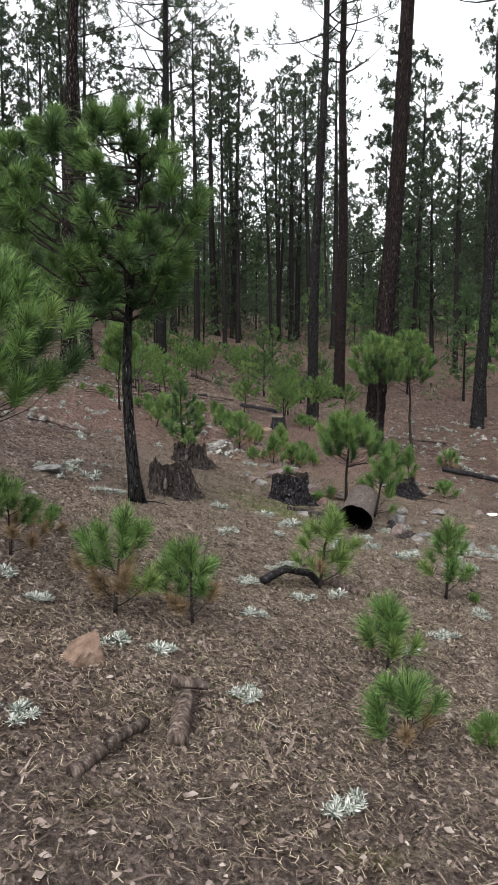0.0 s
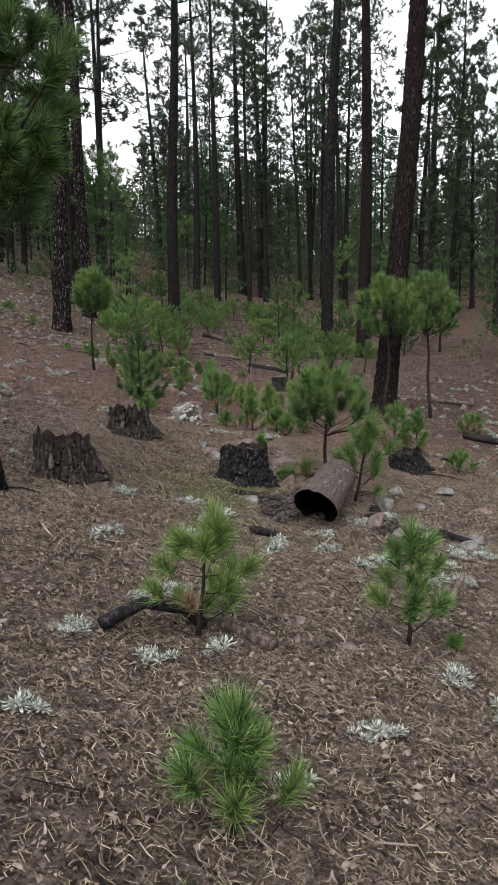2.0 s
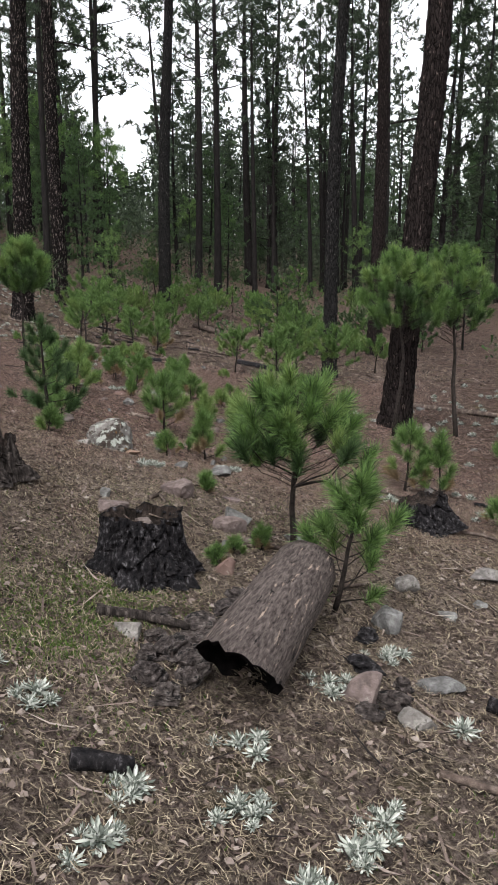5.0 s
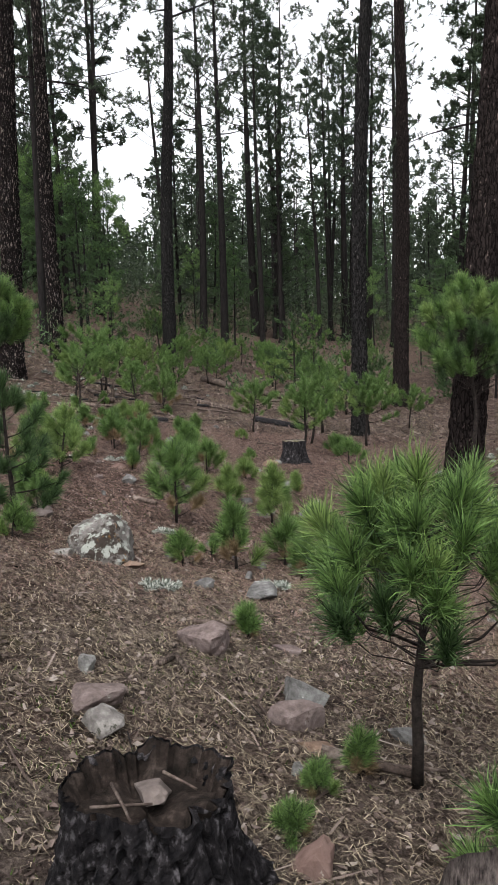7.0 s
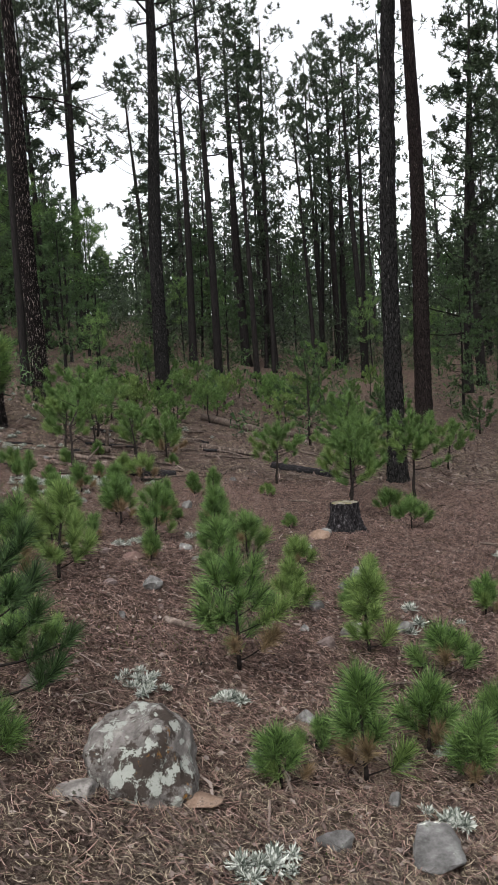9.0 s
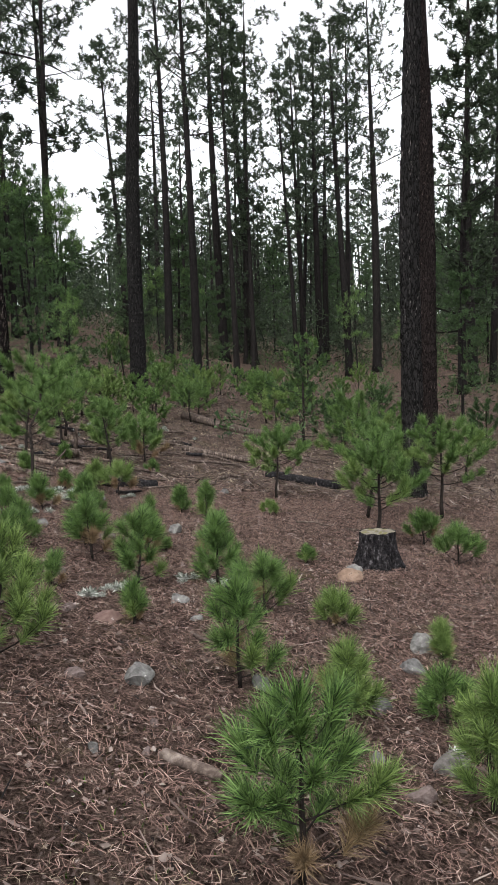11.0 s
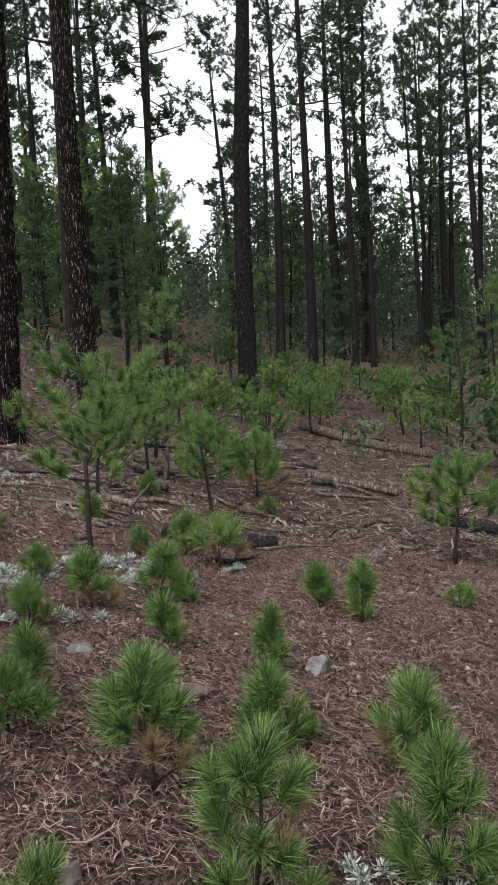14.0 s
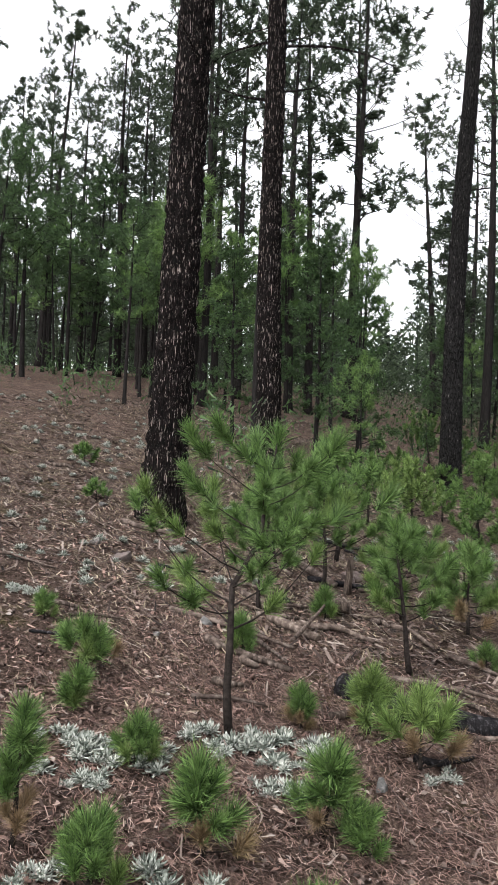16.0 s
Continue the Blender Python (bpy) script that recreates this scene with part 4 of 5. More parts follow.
# ---- stumps and wood ----
def stump(x, y, r, h, bark, top, label, seed, jag=0.25, roots=6, hollow=0.0, tilt=(0, 0)):
    rng = np.random.default_rng(seed)
    base = new("tree_stump")
    base.matrix_basis = pose(x, y, g1(x, y) - 0.04, tilt[0], tilt[1], 0)
    tagged(base, label, "stump")
    sides, rows = 120, 40
    ph = rng.uniform(0, 6.28, 3)
    v = []
    for i in range(rows):
        f = i / (rows - 1)
        for k in range(sides):
            w = 2 * math.pi * k / sides
            edge = h * (1 + jag * (noise.noise(Vector((math.cos(w) * 2.2, math.sin(w) * 2.2, seed * 1.7))) + 0.35 * noise.noise(Vector((math.cos(w) * 5, math.sin(w) * 5, seed)))))
            flare = 1 + 0.55 * (1 - f) ** 2.2 * (0.8 + 0.5 * math.sin(roots * w + ph[0]))
            p = Vector((math.cos(w) * 3.6, math.sin(w) * 3.6, f * 2.4 + seed))
            p += 0.12 * noise.noise_vector(p * 1.7)
            d, cells = noise.voronoi(p)
            plate = (0.10 if jag < 0.1 else 0.16) * (min(1, (d[1] - d[0]) * 11.0) - 0.85) + (0.03 if jag < 0.1 else 0.14) * noise.noise(cells[0] * 3.7)
            rr = r * flare * (1 + plate + 0.03 * noise.noise(Vector((p.x * 6, p.y * 6, p.z * 2.2))) + 0.03 * noise.noise(Vector((p.x * 3, p.y * 3, p.z * 9))))
            v.append((rr * math.cos(w), rr * math.sin(w), edge * f))
    f = [(i * sides + k, i * sides + (k + 1) % sides, (i + 1) * sides + (k + 1) % sides, (i + 1) * sides + k) for i in range(rows - 1) for k in range(sides)]
    part("bark", v, f, bark, base)
    tv, tf = [], []
    for j, q in enumerate((0.97, 0.85, 0.6, 0.3, 0.02)):
        for k in range(sides):
            w = 2 * math.pi * k / sides
            rim = v[(rows - 1) * sides + k]
            if jag < 0.1:
                zz = rim[2] + 0.008 * noise.noise(Vector((rim[0] * q * 30, rim[1] * q * 30, 0)))
            else:
                zz = rim[2] * q + h * (1 - q) * 0.9 - hollow * (j > 0) * (0.7 + 0.3 * noise.noise(Vector((w, q * 3, seed))))
            even = max(0.0, min(1.0, (0.97 - q) * 3))
            rim_r = math.hypot(rim[0], rim[1])
            rad = q * (rim_r * (1 - even) + 0.93 * r * even)
            tv.append((rad * math.cos(w), rad * math.sin(w), zz - 0.004 + 0.02 * even * noise.noise(Vector((rad * 22 * math.cos(w), rad * 22 * math.sin(w), seed)))))
    for j in range(4):
        for k in range(sides):
            tf.append((j * sides + k, j * sides + (k + 1) % sides, (j + 1) * sides + (k + 1) % sides, (j + 1) * sides + k))
    tf.append(tuple(4 * sides + k for k in range(sides)))
    part("cut_top", tv, tf, top, base)
    return base


# char for the log's hollow, blackened further to paint in the shade inside
SHADED_CHAR = mottled("shaded_black_char", [(0.3, (0.003, 0.003, 0.003)), (0.7, (0.012, 0.010, 0.010))], 18, 1.0, 0.8, spec=0.0)
CORE = mottled("rotten_core", [(0.35, (0.007, 0.006, 0.005)), (0.55, (0.028, 0.021, 0.018)), (0.8, (0.10, 0.080, 0.068))], 18, 0.95, 0.8)
stump(-1.46, 6.15, 0.23, 0.38, DARKWOOD, CORE, "broken weathered pine stump with split dark brown sides", 3, 0.35, 5, 0.10)
stump(-1.40, 8.75, 0.23, 0.31, DARKWOOD, CORE, "old rotten stump broken open on one side", 4, 0.6, 5, 0.2)
stump(0.03, 7.62, 0.235, 0.40, CHAR, CORE, "charred black pine stump with a hollow rotten top", 5, 0.13, 6, 0.10)
stump(2.2, 10.3, 0.22, 0.34, CHAR, CORE, "small charred leaning stump with splayed roots", 6, 0.25, 5, 0.06, (0, -14))
stump(0.35, 17.05, 0.17, 0.38, CHAR, CUTWOOD, "sawn pine stump with a pale flat top", 7, 0.04, 6)


def hollow_log():
    a, b = Vector((0.73, 6.27, 0)), Vector((1.01, 7.5, 0))
    r = 0.198
    a.z, b.z = g1(a.x, a.y) + r * 0.85, g1(b.x, b.y) + r * 1.0 + 0.07
    log = new("fallen_log")
    d = b - a
    log.matrix_basis = Matrix.Translation(a) @ up_to(d)
    tagged(log, "short barkless grey-brown log with a dark hollow end", "log")
    L, sides = d.length, 44
    high = log.matrix_basis.to_3x3().inverted() @ Vector((0.35, 0, 0.94))
    v, f = [], []
    for i in range(13):
        z = L * i / 12
        for k in range(sides):
            w = 2 * math.pi * k / sides
            rr = r * (1.03 - 0.07 * i / 12) * (1 + 0.02 * noise.noise(Vector((math.cos(w) * 3, math.sin(w) * 3, z))))
            edge = 0.06 * noise.noise(Vector((math.cos(w) * 4, math.sin(w) * 4, 8 + i))) if i in (0, 12) else 0
            # the mouth is broken aslant, the upper lip over the lower
            slant = max(0.0, 1 - i / 4) * 0.24 * (high @ Vector((math.cos(w), math.sin(w), 0)))
            v.append((rr * math.cos(w), rr * math.sin(w), z + edge - slant))
    f = [(i * sides + k, i * sides + (k + 1) % sides, (i + 1) * sides + (k + 1) % sides, (i + 1) * sides + k) for i in range(12) for k in range(sides)]
    f.append(tuple(12 * sides + k for k in range(sides)))
    part("log_side", v, f, LOGWOOD, log, smooth=True)
    v2, f2 = [], []
    for j, (q, z) in enumerate(((1.0, 0.0), (0.90, 0.012), (0.82, 0.16), (0.72, 0.45), (0.5, 0.62))):
        for k in range(sides):
            w = 2 * math.pi * k / sides
            e = v[k]
            ripple = 1 + (0.07 * noise.noise(Vector((math.cos(w) * 5, math.sin(w) * 5, z * 6))) if j else 0)
            v2.append((e[0] * q * ripple, e[1] * q * ripple, e[2] + z))
    f2 = [(j * sides + (k + 1) % sides, j * sides + k, (j + 1) * sides + k, (j + 1) * sides + (k + 1) % sides) for j in range(4) for k in range(sides)]
    f2.append(tuple(4 * sides + k for k in range(sides)))
    part("hollow", v2, f2, SHADED_CHAR, log, "charred hollow with its inner shade painted black", True)


hollow_log()


def stick(pts, r, mat, label, name="dead_branch", category="branch", taper=0.5, sides=8, knobs=0.12):
    """A branch or thin log along points given as x, y, height above the ground."""
    seed = int(abs(pts[0][0] * 131 + pts[0][1] * 71)) % 97
    P = [Vector((x, y, g1(x, y) + z)) for x, y, z in pts]
    fine = []
    for i in range(len(P) - 1):
        for k in range(4):
            p = P[i].lerp(P[i + 1], k / 4)
            fine.append(p + 0.35 * r * noise.noise_vector(p * 6))
    fine.append(P[-1])
    n = len(fine)
    b = Build().tube(fine, [r * (1 - taper * i / (n - 1)) for i in range(n)], sides, True, lambda i, w: 1 + knobs * noise.noise(Vector((math.cos(w) * 2, math.sin(w) * 2, i * 0.9 + seed))))
    ob = new(name, mesh_of(name, b.v, b.f, mat, True))
    return tagged(ob, label, category)


stick([(-0.47, 3.30, 0.04), (-0.28, 3.45, 0.13), (-0.08, 3.52, 0.11), (0.03, 3.55, 0.02)], 0.036, CHAR, "charred black crooked branch arching off the ground", taper=0.15)
stick([(0.14, 3.60, 0.03), (0.40, 3.40, 0.03)], 0.045, OLDWOOD, "short weathered branch piece behind a pine seedling", taper=0.15)
stick([(-1.33, 0.22, 0.02), (-1.22, 0.45, 0.05), (-1.10, 0.72, 0.04)], 0.034, OLDWOOD, "broken weathered branch lying on the needles", taper=0.25, knobs=0.4)
stick([(-0.93, 0.62, 0.02), (-0.93, 1.0, 0.05)], 0.055, OLDWOOD, "split piece of old firewood", "wood_piece", "wood", taper=0.2, knobs=0.45)
stick([(-1.0, 1.06, 0.085), (-0.82, 1.10, 0.08)], 0.035, OLDWOOD, "pale weathered wood slab", "wood_piece", "wood", taper=0.2, knobs=0.4)
stick([(1.55, 4.65, 0.0), (1.68, 4.78, 0.20)], 0.024, STICK, "short dark stick poking up from the ground", taper=0.3)
stick([(0.19, 5.60, 0.03), (0.40, 5.66, 0.03)], 0.038, CHAR, "short charred stick on the litter", taper=0.2)
stick([(1.9, 6.75, 0.03), (2.2, 6.62, 0.04)], 0.04, CHAR, "short charred stick on the litter", taper=0.2)
stick([(1.55, 6.05, 0.02), (2.3, 5.85, 0.02)], 0.02, STICK, "thin dead stick on the ground")
stick([(-0.05, 6.88, 0.03), (0.18, 6.92, 0.035), (0.42, 6.91, 0.03)], 0.030, DARKWOOD, "split dark brown branch lying by the stump", taper=0.2, knobs=0.5)
stick([(0.55, 8.72, 0.02), (0.95, 8.65, 0.03)], 0.03, STICK, "dead stick beside the young pine")


def bark_slab(x, y, w, d, turn, tilt, mat):
    """An angular, layered plate of fallen bark with broken edges."""
    rng = np.random.default_rng(int(abs(x * 917 + y * 331) * 10) % 9973)
    v, f, z = [], [], 0.0
    for layer in range(3):
        n, size, thick = 14, 1.0 - 0.20 * layer, rng.uniform(0.010, 0.020)
        ox, oy = rng.normal(0, 0.07 * w, 2) * layer
        edge = []
        for k in range(n):
            a = 2 * math.pi * (k + rng.uniform(-0.3, 0.3)) / n
            c, q = math.cos(a), math.sin(a)
            reach = size * rng.uniform(0.78, 1.12) / (abs(c) ** 4 + abs(q) ** 4) ** 0.25
            edge.append((ox + 0.5 * w * reach * c, oy + 0.5 * d * reach * q))
        at = len(v)
        for scale, rise in ((0.93, 0.0), (1.0, 0.4 * thick), (0.96, thick), (0.6, 1.15 * thick), (0.25, 1.1 * thick)):
            for px, py in edge:
                bow = 0.35 * px * px / w
                v.append((px * scale, py * scale, z + rise - bow + (0.004 * rng.normal() if rise else 0)))
        for r in range(4):
            f += [(at + r * n + k, at + r * n + (k + 1) % n, at + (r + 1) * n + (k + 1) % n, at + (r + 1) * n + k) for k in range(n)]
        f += [tuple(at + k for k in reversed(range(n))), tuple(at + 4 * n + k for k in range(n))]
        z += thick
    ob = new("bark_slab", mesh_of("bark_slab", v, f, mat))
    ob.matrix_basis = pose(x, y, g1(x, y) + 0.022, tilt[0], tilt[1], turn)
    tagged(ob, "thick ragged slab of fallen dark bark by the log", "bark", "bark fallen off the log")


SLAB = mottled("fallen_bark_plate", [(0.34, (0.008, 0.007, 0.007)), (0.5, (0.050, 0.041, 0.038)), (0.68, (0.17, 0.148, 0.138))], 22, 0.95, 1.0, [((0.012, 0.011, 0.011), 12, 0.56)], grain=(1, 1, 1))
for x, y, w, d, turn, tilt, mat in (
        (0.46, 6.92, 0.22, 0.30, 20, (8, -14), SLAB), (0.37, 6.62, 0.20, 0.26, -15, (4, -10), SLAB), (0.50, 6.50, 0.16, 0.24, 40, (0, -20), SLAB),
        (0.58, 7.22, 0.16, 0.30, 10, (0, -14), SLAB), (0.33, 6.32, 0.18, 0.20, 70, (6, 0), SLAB), (0.42, 6.20, 0.14, 0.20, 5, (0, 6), SLAB),
        (0.50, 6.72, 0.17, 0.24, -30, (6, -12), SLAB), (0.62, 7.45, 0.14, 0.22, 55, (0, -10), SLAB), (0.28, 6.74, 0.14, 0.12, 12, (0, 3), SLAB),
         (1.32, 6.9, 0.16, 0.24, 20, (0, 8), CHAR), (1.42, 6.55, 0.14, 0.2, 50, (0, 5), SLAB), (1.36, 7.3, 0.12, 0.2, -20, (0, 5), CHAR), (0.50, 6.38, 0.13, 0.16, 30, (12, -20), SLAB), (0.44, 6.75, 0.12, 0.2, 65, (0, -25), SLAB), (0.60, 6.95, 0.12, 0.24, -8, (0, -32), SLAB), (0.28, 6.5, 0.1, 0.12, 10, (0, 5), SLAB), (0.25, 7.0, 0.12, 0.07, 15, (0, 4), SLAB), (1.30, 6.4, 0.1, 0.14, 70, (0, 4), SLAB), (1.5, 6.75, 0.1, 0.12, 20, (5, 4), SLAB)):
    bark_slab(x, y, w, d, turn, tilt, mat)
for a, b in (((-0.10, 7.50, 0.33), (0.06, 7.56, 0.33)), ((-0.07, 7.62, 0.33), (0.02, 7.46, 0.34)), ((0.06, 7.72, 0.34), (0.17, 7.66, 0.34))):
    stick([a, b], 0.006, STICK, "dry pine needle twig lying on the stump", "dry_twig", "twig", 0.3, 5)
# fallen logs and brash further up the slope
stick([(-2.6, 29.4, 0.08), (-1.3, 28.3, 0.10), (0.0, 27.8, 0.08)], 0.11, OLDWOOD, "fallen grey log lying across the slope", "fallen_log", "log", 0.2)
stick([(-0.6, 22.8, 0.06), (0.55, 22.2, 0.06)], 0.085, CHAR, "dark fallen log on red-brown needles", "fallen_log", "log", 0.1)
stick([(-2.2, 24.8, 0.05), (-0.9, 24.2, 0.06)], 0.07, OLDWOOD, "fallen grey log lying across the slope", "fallen_log", "log", 0.3)
stick([(-3.3, 24.6, 0.05), (-2.3, 25.4, 0.07)], 0.06, STICK, "fallen branch among the saplings", "fallen_log", "log", 0.3)
stick([(-3.25, 20.55, 0.05), (-2.75, 20.35, 0.05), (-2.2, 20.6, 0.04)], 0.10, CHAR, "charred fallen log half sunk in litter", "fallen_log", "log", 0.2)
stick([(-3.95, 22.3, 0.10), (-3.68, 22.35, 0.10)], 0.07, OLDWOOD, "short sawn log with a pale cut end", "log_piece", "log", 0.05)
stick([(-3.85, 21.2, 0.02), (-3.76, 21.5, 0.18), (-3.74, 21.7, 0.24)], 0.019, OLDWOOD, "pale barkless stick leaning on a log", taper=0.4)
stick([(-4.2, 21.6, 0.04), (-3.7, 21.4, 0.05)], 0.045, STICK, "brown dead branch on the litter", taper=0.2)
stick([(-3.95, 23.2, 0.0), (-3.92, 23.25, 0.40)], 0.045, OLDWOOD, "upright broken snag of a small pine", "snag", "snag", 0.3)
stick([(-4.6, 23.6, 0.05), (-4.1, 23.3, 0.05)], 0.05, STICK, "dead branch on the litter", taper=0.3)
stick([(-1.2, 13.0, 0.02), (-0.95, 12.85, 0.03)], 0.03, STICK, "short grey branch on the needles", taper=0.2)
stick([(-1.2, 14.6, 0.02), (-0.9, 14.3, 0.02)], 0.014, STICK, "thin curved twig on the needles")
stick([(-2.8, 14.6, 0.02), (-2.3, 14.5, 0.02)], 0.016, STICK, "thin curved twig on the needles")
stick([(3.0, 7.3, 0.05), (3.45, 7.15, 0.05)], 0.06, CHAR, "short dark log piece beside the bare trail", "log_piece", "log", 0.1)
for n in range(7):
    stick([(3.5 + 0.12 * n, 9.1 + 0.21 * (n % 3), 0.03), (3.9 + 0.16 * (n % 4), 9.3 + 0.13 * n, 0.06 + 0.03 * n)], 0.022 + 0.006 * (n % 3), DARKWOOD if n % 2 else CHAR, "dead branch of a dark brash heap", taper=0.4)
stick([(3.6, 13.2, 0.05), (4.6, 12.6, 0.05)], 0.06, CHAR, "dark fallen branch on the slope", taper=0.3)
stick([(2.7, 17.4, 0.05), (4.6, 16.6, 0.05)], 0.06, STICK, "long fallen branch on the slope", taper=0.3)
stick([(-3.9, 9.6, 0.04), (-3.0, 9.2, 0.04)], 0.045, STICK, "fallen branch on the slope", taper=0.3)


def brash():
    rng = np.random.default_rng(66)
    for i in range(104):
        if i >= 70:
            x, y = rng.uniform(-5.4, -1.2), rng.uniform(19.6, 24.5)
        elif i < 30:
            x, y = rng.uniform(-5.2, 0.5), rng.uniform(20.5, 27)
        elif i < 48:
            x, y = rng.uniform(-9, -4), rng.uniform(18, 30)
        else:
            x, y = rng.uniform(-4, 4.5), rng.uniform(3, 19)
        a, L = rng.uniform(-0.7, 0.7), rng.uniform(0.3, 1.3) * (0.85 if i < 48 else 0.4 if i < 70 else 0.45)
        dx, dy = L * math.cos(a) / 2, L * math.sin(a) / 2
        stick([(x - dx, y - dy, 0.02), (x, y + rng.normal(0, 0.06), 0.04), (x + dx, y + dy, 0.03)], rng.uniform(0.012, 0.045) * (1 if i < 48 else 0.5 if i < 70 else 0.9), CHAR if i % 5 == 4 else STICK if rng.random() < 0.7 else OLDWOOD, "dead fallen branch on needle litter", taper=0.5, sides=6)


brash()


# ---- rocks ----
def rock(x, y, w, h, kind="grey", label="", lift=0.0):
    seed = int(abs(x * 733 + y * 397) * 10) % 9973
    bm = bmesh.new()
    bmesh.ops.create_icosphere(bm, subdivisions=4 if w > 0.3 else 3 if w > 0.1 else 2, radius=1)
    s = Vector((seed * 0.37, seed * 0.11, seed * 0.23))
    rng = np.random.default_rng(seed)
    planes = [(Vector(rng.normal(size=3)).normalized(), rng.uniform(0.36, 0.70) if kind != "lichen" else rng.uniform(0.74, 0.95)) for _ in range(11)]
    for v in bm.verts:
        p = v.co.copy()
        for nrm, d in planes:
            k = p.dot(nrm)
            if k > d:
                p -= nrm * (k - d) * 0.9
        p *= 1 + 0.13 * noise.noise(p * 1.5 + s) + 0.09 * noise.noise(p * 4 + s) + 0.04 * noise.noise(p * 10 + s)
        v.co = Vector((p.x * w * 0.61, p.y * w * 0.50, p.z * h * 0.84))
    me = bpy.data.meshes.new("rock")
    bm.to_mesh(me), bm.free()
    me.materials.append(ROCKS[kind])
    if w < 0.12:
        me.polygons.foreach_set("use_smooth", np.zeros(len(me.polygons), bool))
    ob = new("rock", me)
    ob.matrix_basis = pose(x, y, g1(x, y) + h * 0.16 + lift, rng.uniform(-10, 10), rng.uniform(-10, 10), rng.uniform(-25, 25))
    names = {"grey": "grey stone with pale lichen half sunk in litter", "pink": "pinkish angular stone on the forest floor", "pale": "pale angular stone on the forest floor",
             "tan": "tan-orange angular stone on the forest floor", "red": "reddish stone half buried in needles", "dark": "dark weathered stone on the ground", "white": "small white stone on the slope", "lichen": ""}
    return tagged(ob, label or names[kind], "rock", "stones on the forest floor")


rock(-0.98, 10.95, 0.43, 0.31, "lichen", "rounded boulder with orange and white lichen")
rock(0.04, 7.66, 0.13, 0.06, "dark", "small grey stone lying on the hollow stump", 0.29)
rock(0.14, 6.76, 0.22, 0.06, "pale", "flat grey stone beside the fallen log")
rock(-1.47, 1.27, 0.25, 0.19, "tan")
rock(-0.29, 2.32, 0.04, 0.03, "pink")
rock(0.40, 3.46, 0.08, 0.07, "dark")
rock(0.52, 3.55, 0.05, 0.05, "pink")
rock(0.79, 3.58, 0.11, 0.04, "pink")
rock(0.54, 3.79, 0.09, 0.05, "pink")
rock(1.91, 4.14, 0.11, 0.04, "pink")
rock(-2.72, 5.73, 0.37, 0.09, "grey")
rock(2.09, 6.41, 0.23, 0.09, "grey")
rock(1.50, 6.43, 0.19, 0.08, "pale")
rock(1.28, 6.58, 0.23, 0.18, "pink")
rock(2.22, 6.77, 0.24, 0.12, "grey")
rock(1.72, 6.91, 0.25, 0.10, "grey")
rock(1.52, 7.60, 0.25, 0.20, "grey")
rock(0.51, 7.91, 0.19, 0.13, "red")
rock(1.94, 7.98, 0.12, 0.07, "grey")
rock(1.70, 8.34, 0.19, 0.13, "pale")
rock(2.72, 8.39, 0.21, 0.06, "tan")
rock(0.45, 8.54, 0.07, 0.06, "grey")
rock(-0.42, 8.74, 0.33, 0.13, "pink")
rock(-0.36, 8.52, 0.19, 0.14, "pale")
rock(0.54, 8.76, 0.18, 0.05, "tan")
rock(2.38, 8.96, 0.25, 0.08, "pale")
rock(0.45, 8.98, 0.24, 0.19, "pink")
rock(0.46, 9.22, 0.27, 0.18, "grey")
rock(-0.55, 9.00, 0.12, 0.08, "grey")
rock(0.97, 9.03, 0.21, 0.06, "grey")
rock(-0.06, 9.61, 0.33, 0.22, "pink")
rock(3.46, 9.65, 0.20, 0.06, "white")
rock(0.38, 9.81, 0.16, 0.06, "pink")
rock(-1.22, 10.69, 0.20, 0.06, "pale")
rock(-0.19, 10.70, 0.15, 0.10, "grey")
rock(0.19, 10.73, 0.27, 0.12, "grey")
rock(-0.73, 10.83, 0.20, 0.07, "tan")
rock(0.07, 11.06, 0.07, 0.08, "grey")
rock(-0.52, 11.17, 0.12, 0.11, "grey")
rock(0.15, 11.38, 0.09, 0.07, "grey")
rock(-0.07, 11.50, 0.07, 0.04, "grey")
rock(-1.67, 11.64, 0.19, 0.09, "dark")
rock(-0.28, 11.75, 0.12, 0.07, "grey")
rock(-0.70, 11.87, 0.09, 0.05, "pale")
rock(-0.13, 12.96, 0.15, 0.08, "pink")
rock(-1.50, 12.97, 0.05, 0.06, "grey")
rock(-1.28, 13.01, 0.06, 0.04, "pink")
rock(0.11, 13.28, 0.17, 0.10, "pale")
rock(-0.25, 13.31, 0.10, 0.07, "grey")
rock(-1.28, 13.31, 0.05, 0.05, "pink")
rock(0.49, 13.46, 0.17, 0.12, "grey")
rock(-1.73, 13.67, 0.13, 0.06, "pink")
rock(-1.41, 13.72, 0.16, 0.12, "grey")
rock(-0.15, 13.89, 0.13, 0.09, "grey")
rock(-0.77, 13.94, 0.13, 0.08, "grey")
rock(0.14, 14.46, 0.15, 0.10, "grey")
rock(-1.75, 14.73, 0.19, 0.08, "red")
rock(-2.05, 14.84, 0.13, 0.06, "pink")
rock(0.31, 14.88, 0.18, 0.15, "grey")
rock(-1.22, 14.93, 0.10, 0.05, "grey")
rock(-1.36, 15.26, 0.15, 0.07, "grey")
rock(-2.74, 16.21, 0.04, 0.04, "grey")
rock(-0.02, 16.49, 0.29, 0.09, "tan")
rock(0.07, 16.81, 0.21, 0.12, "grey")
rock(-2.96, 17.49, 0.16, 0.10, "grey")
rock(-1.63, 17.66, 0.15, 0.11, "grey")
rock(-2.27, 18.48, 0.10, 0.05, "grey")
rock(-2.70, 19.30, 0.08, 0.07, "grey")
rock(-3.11, 19.51, 0.08, 0.09, "grey")


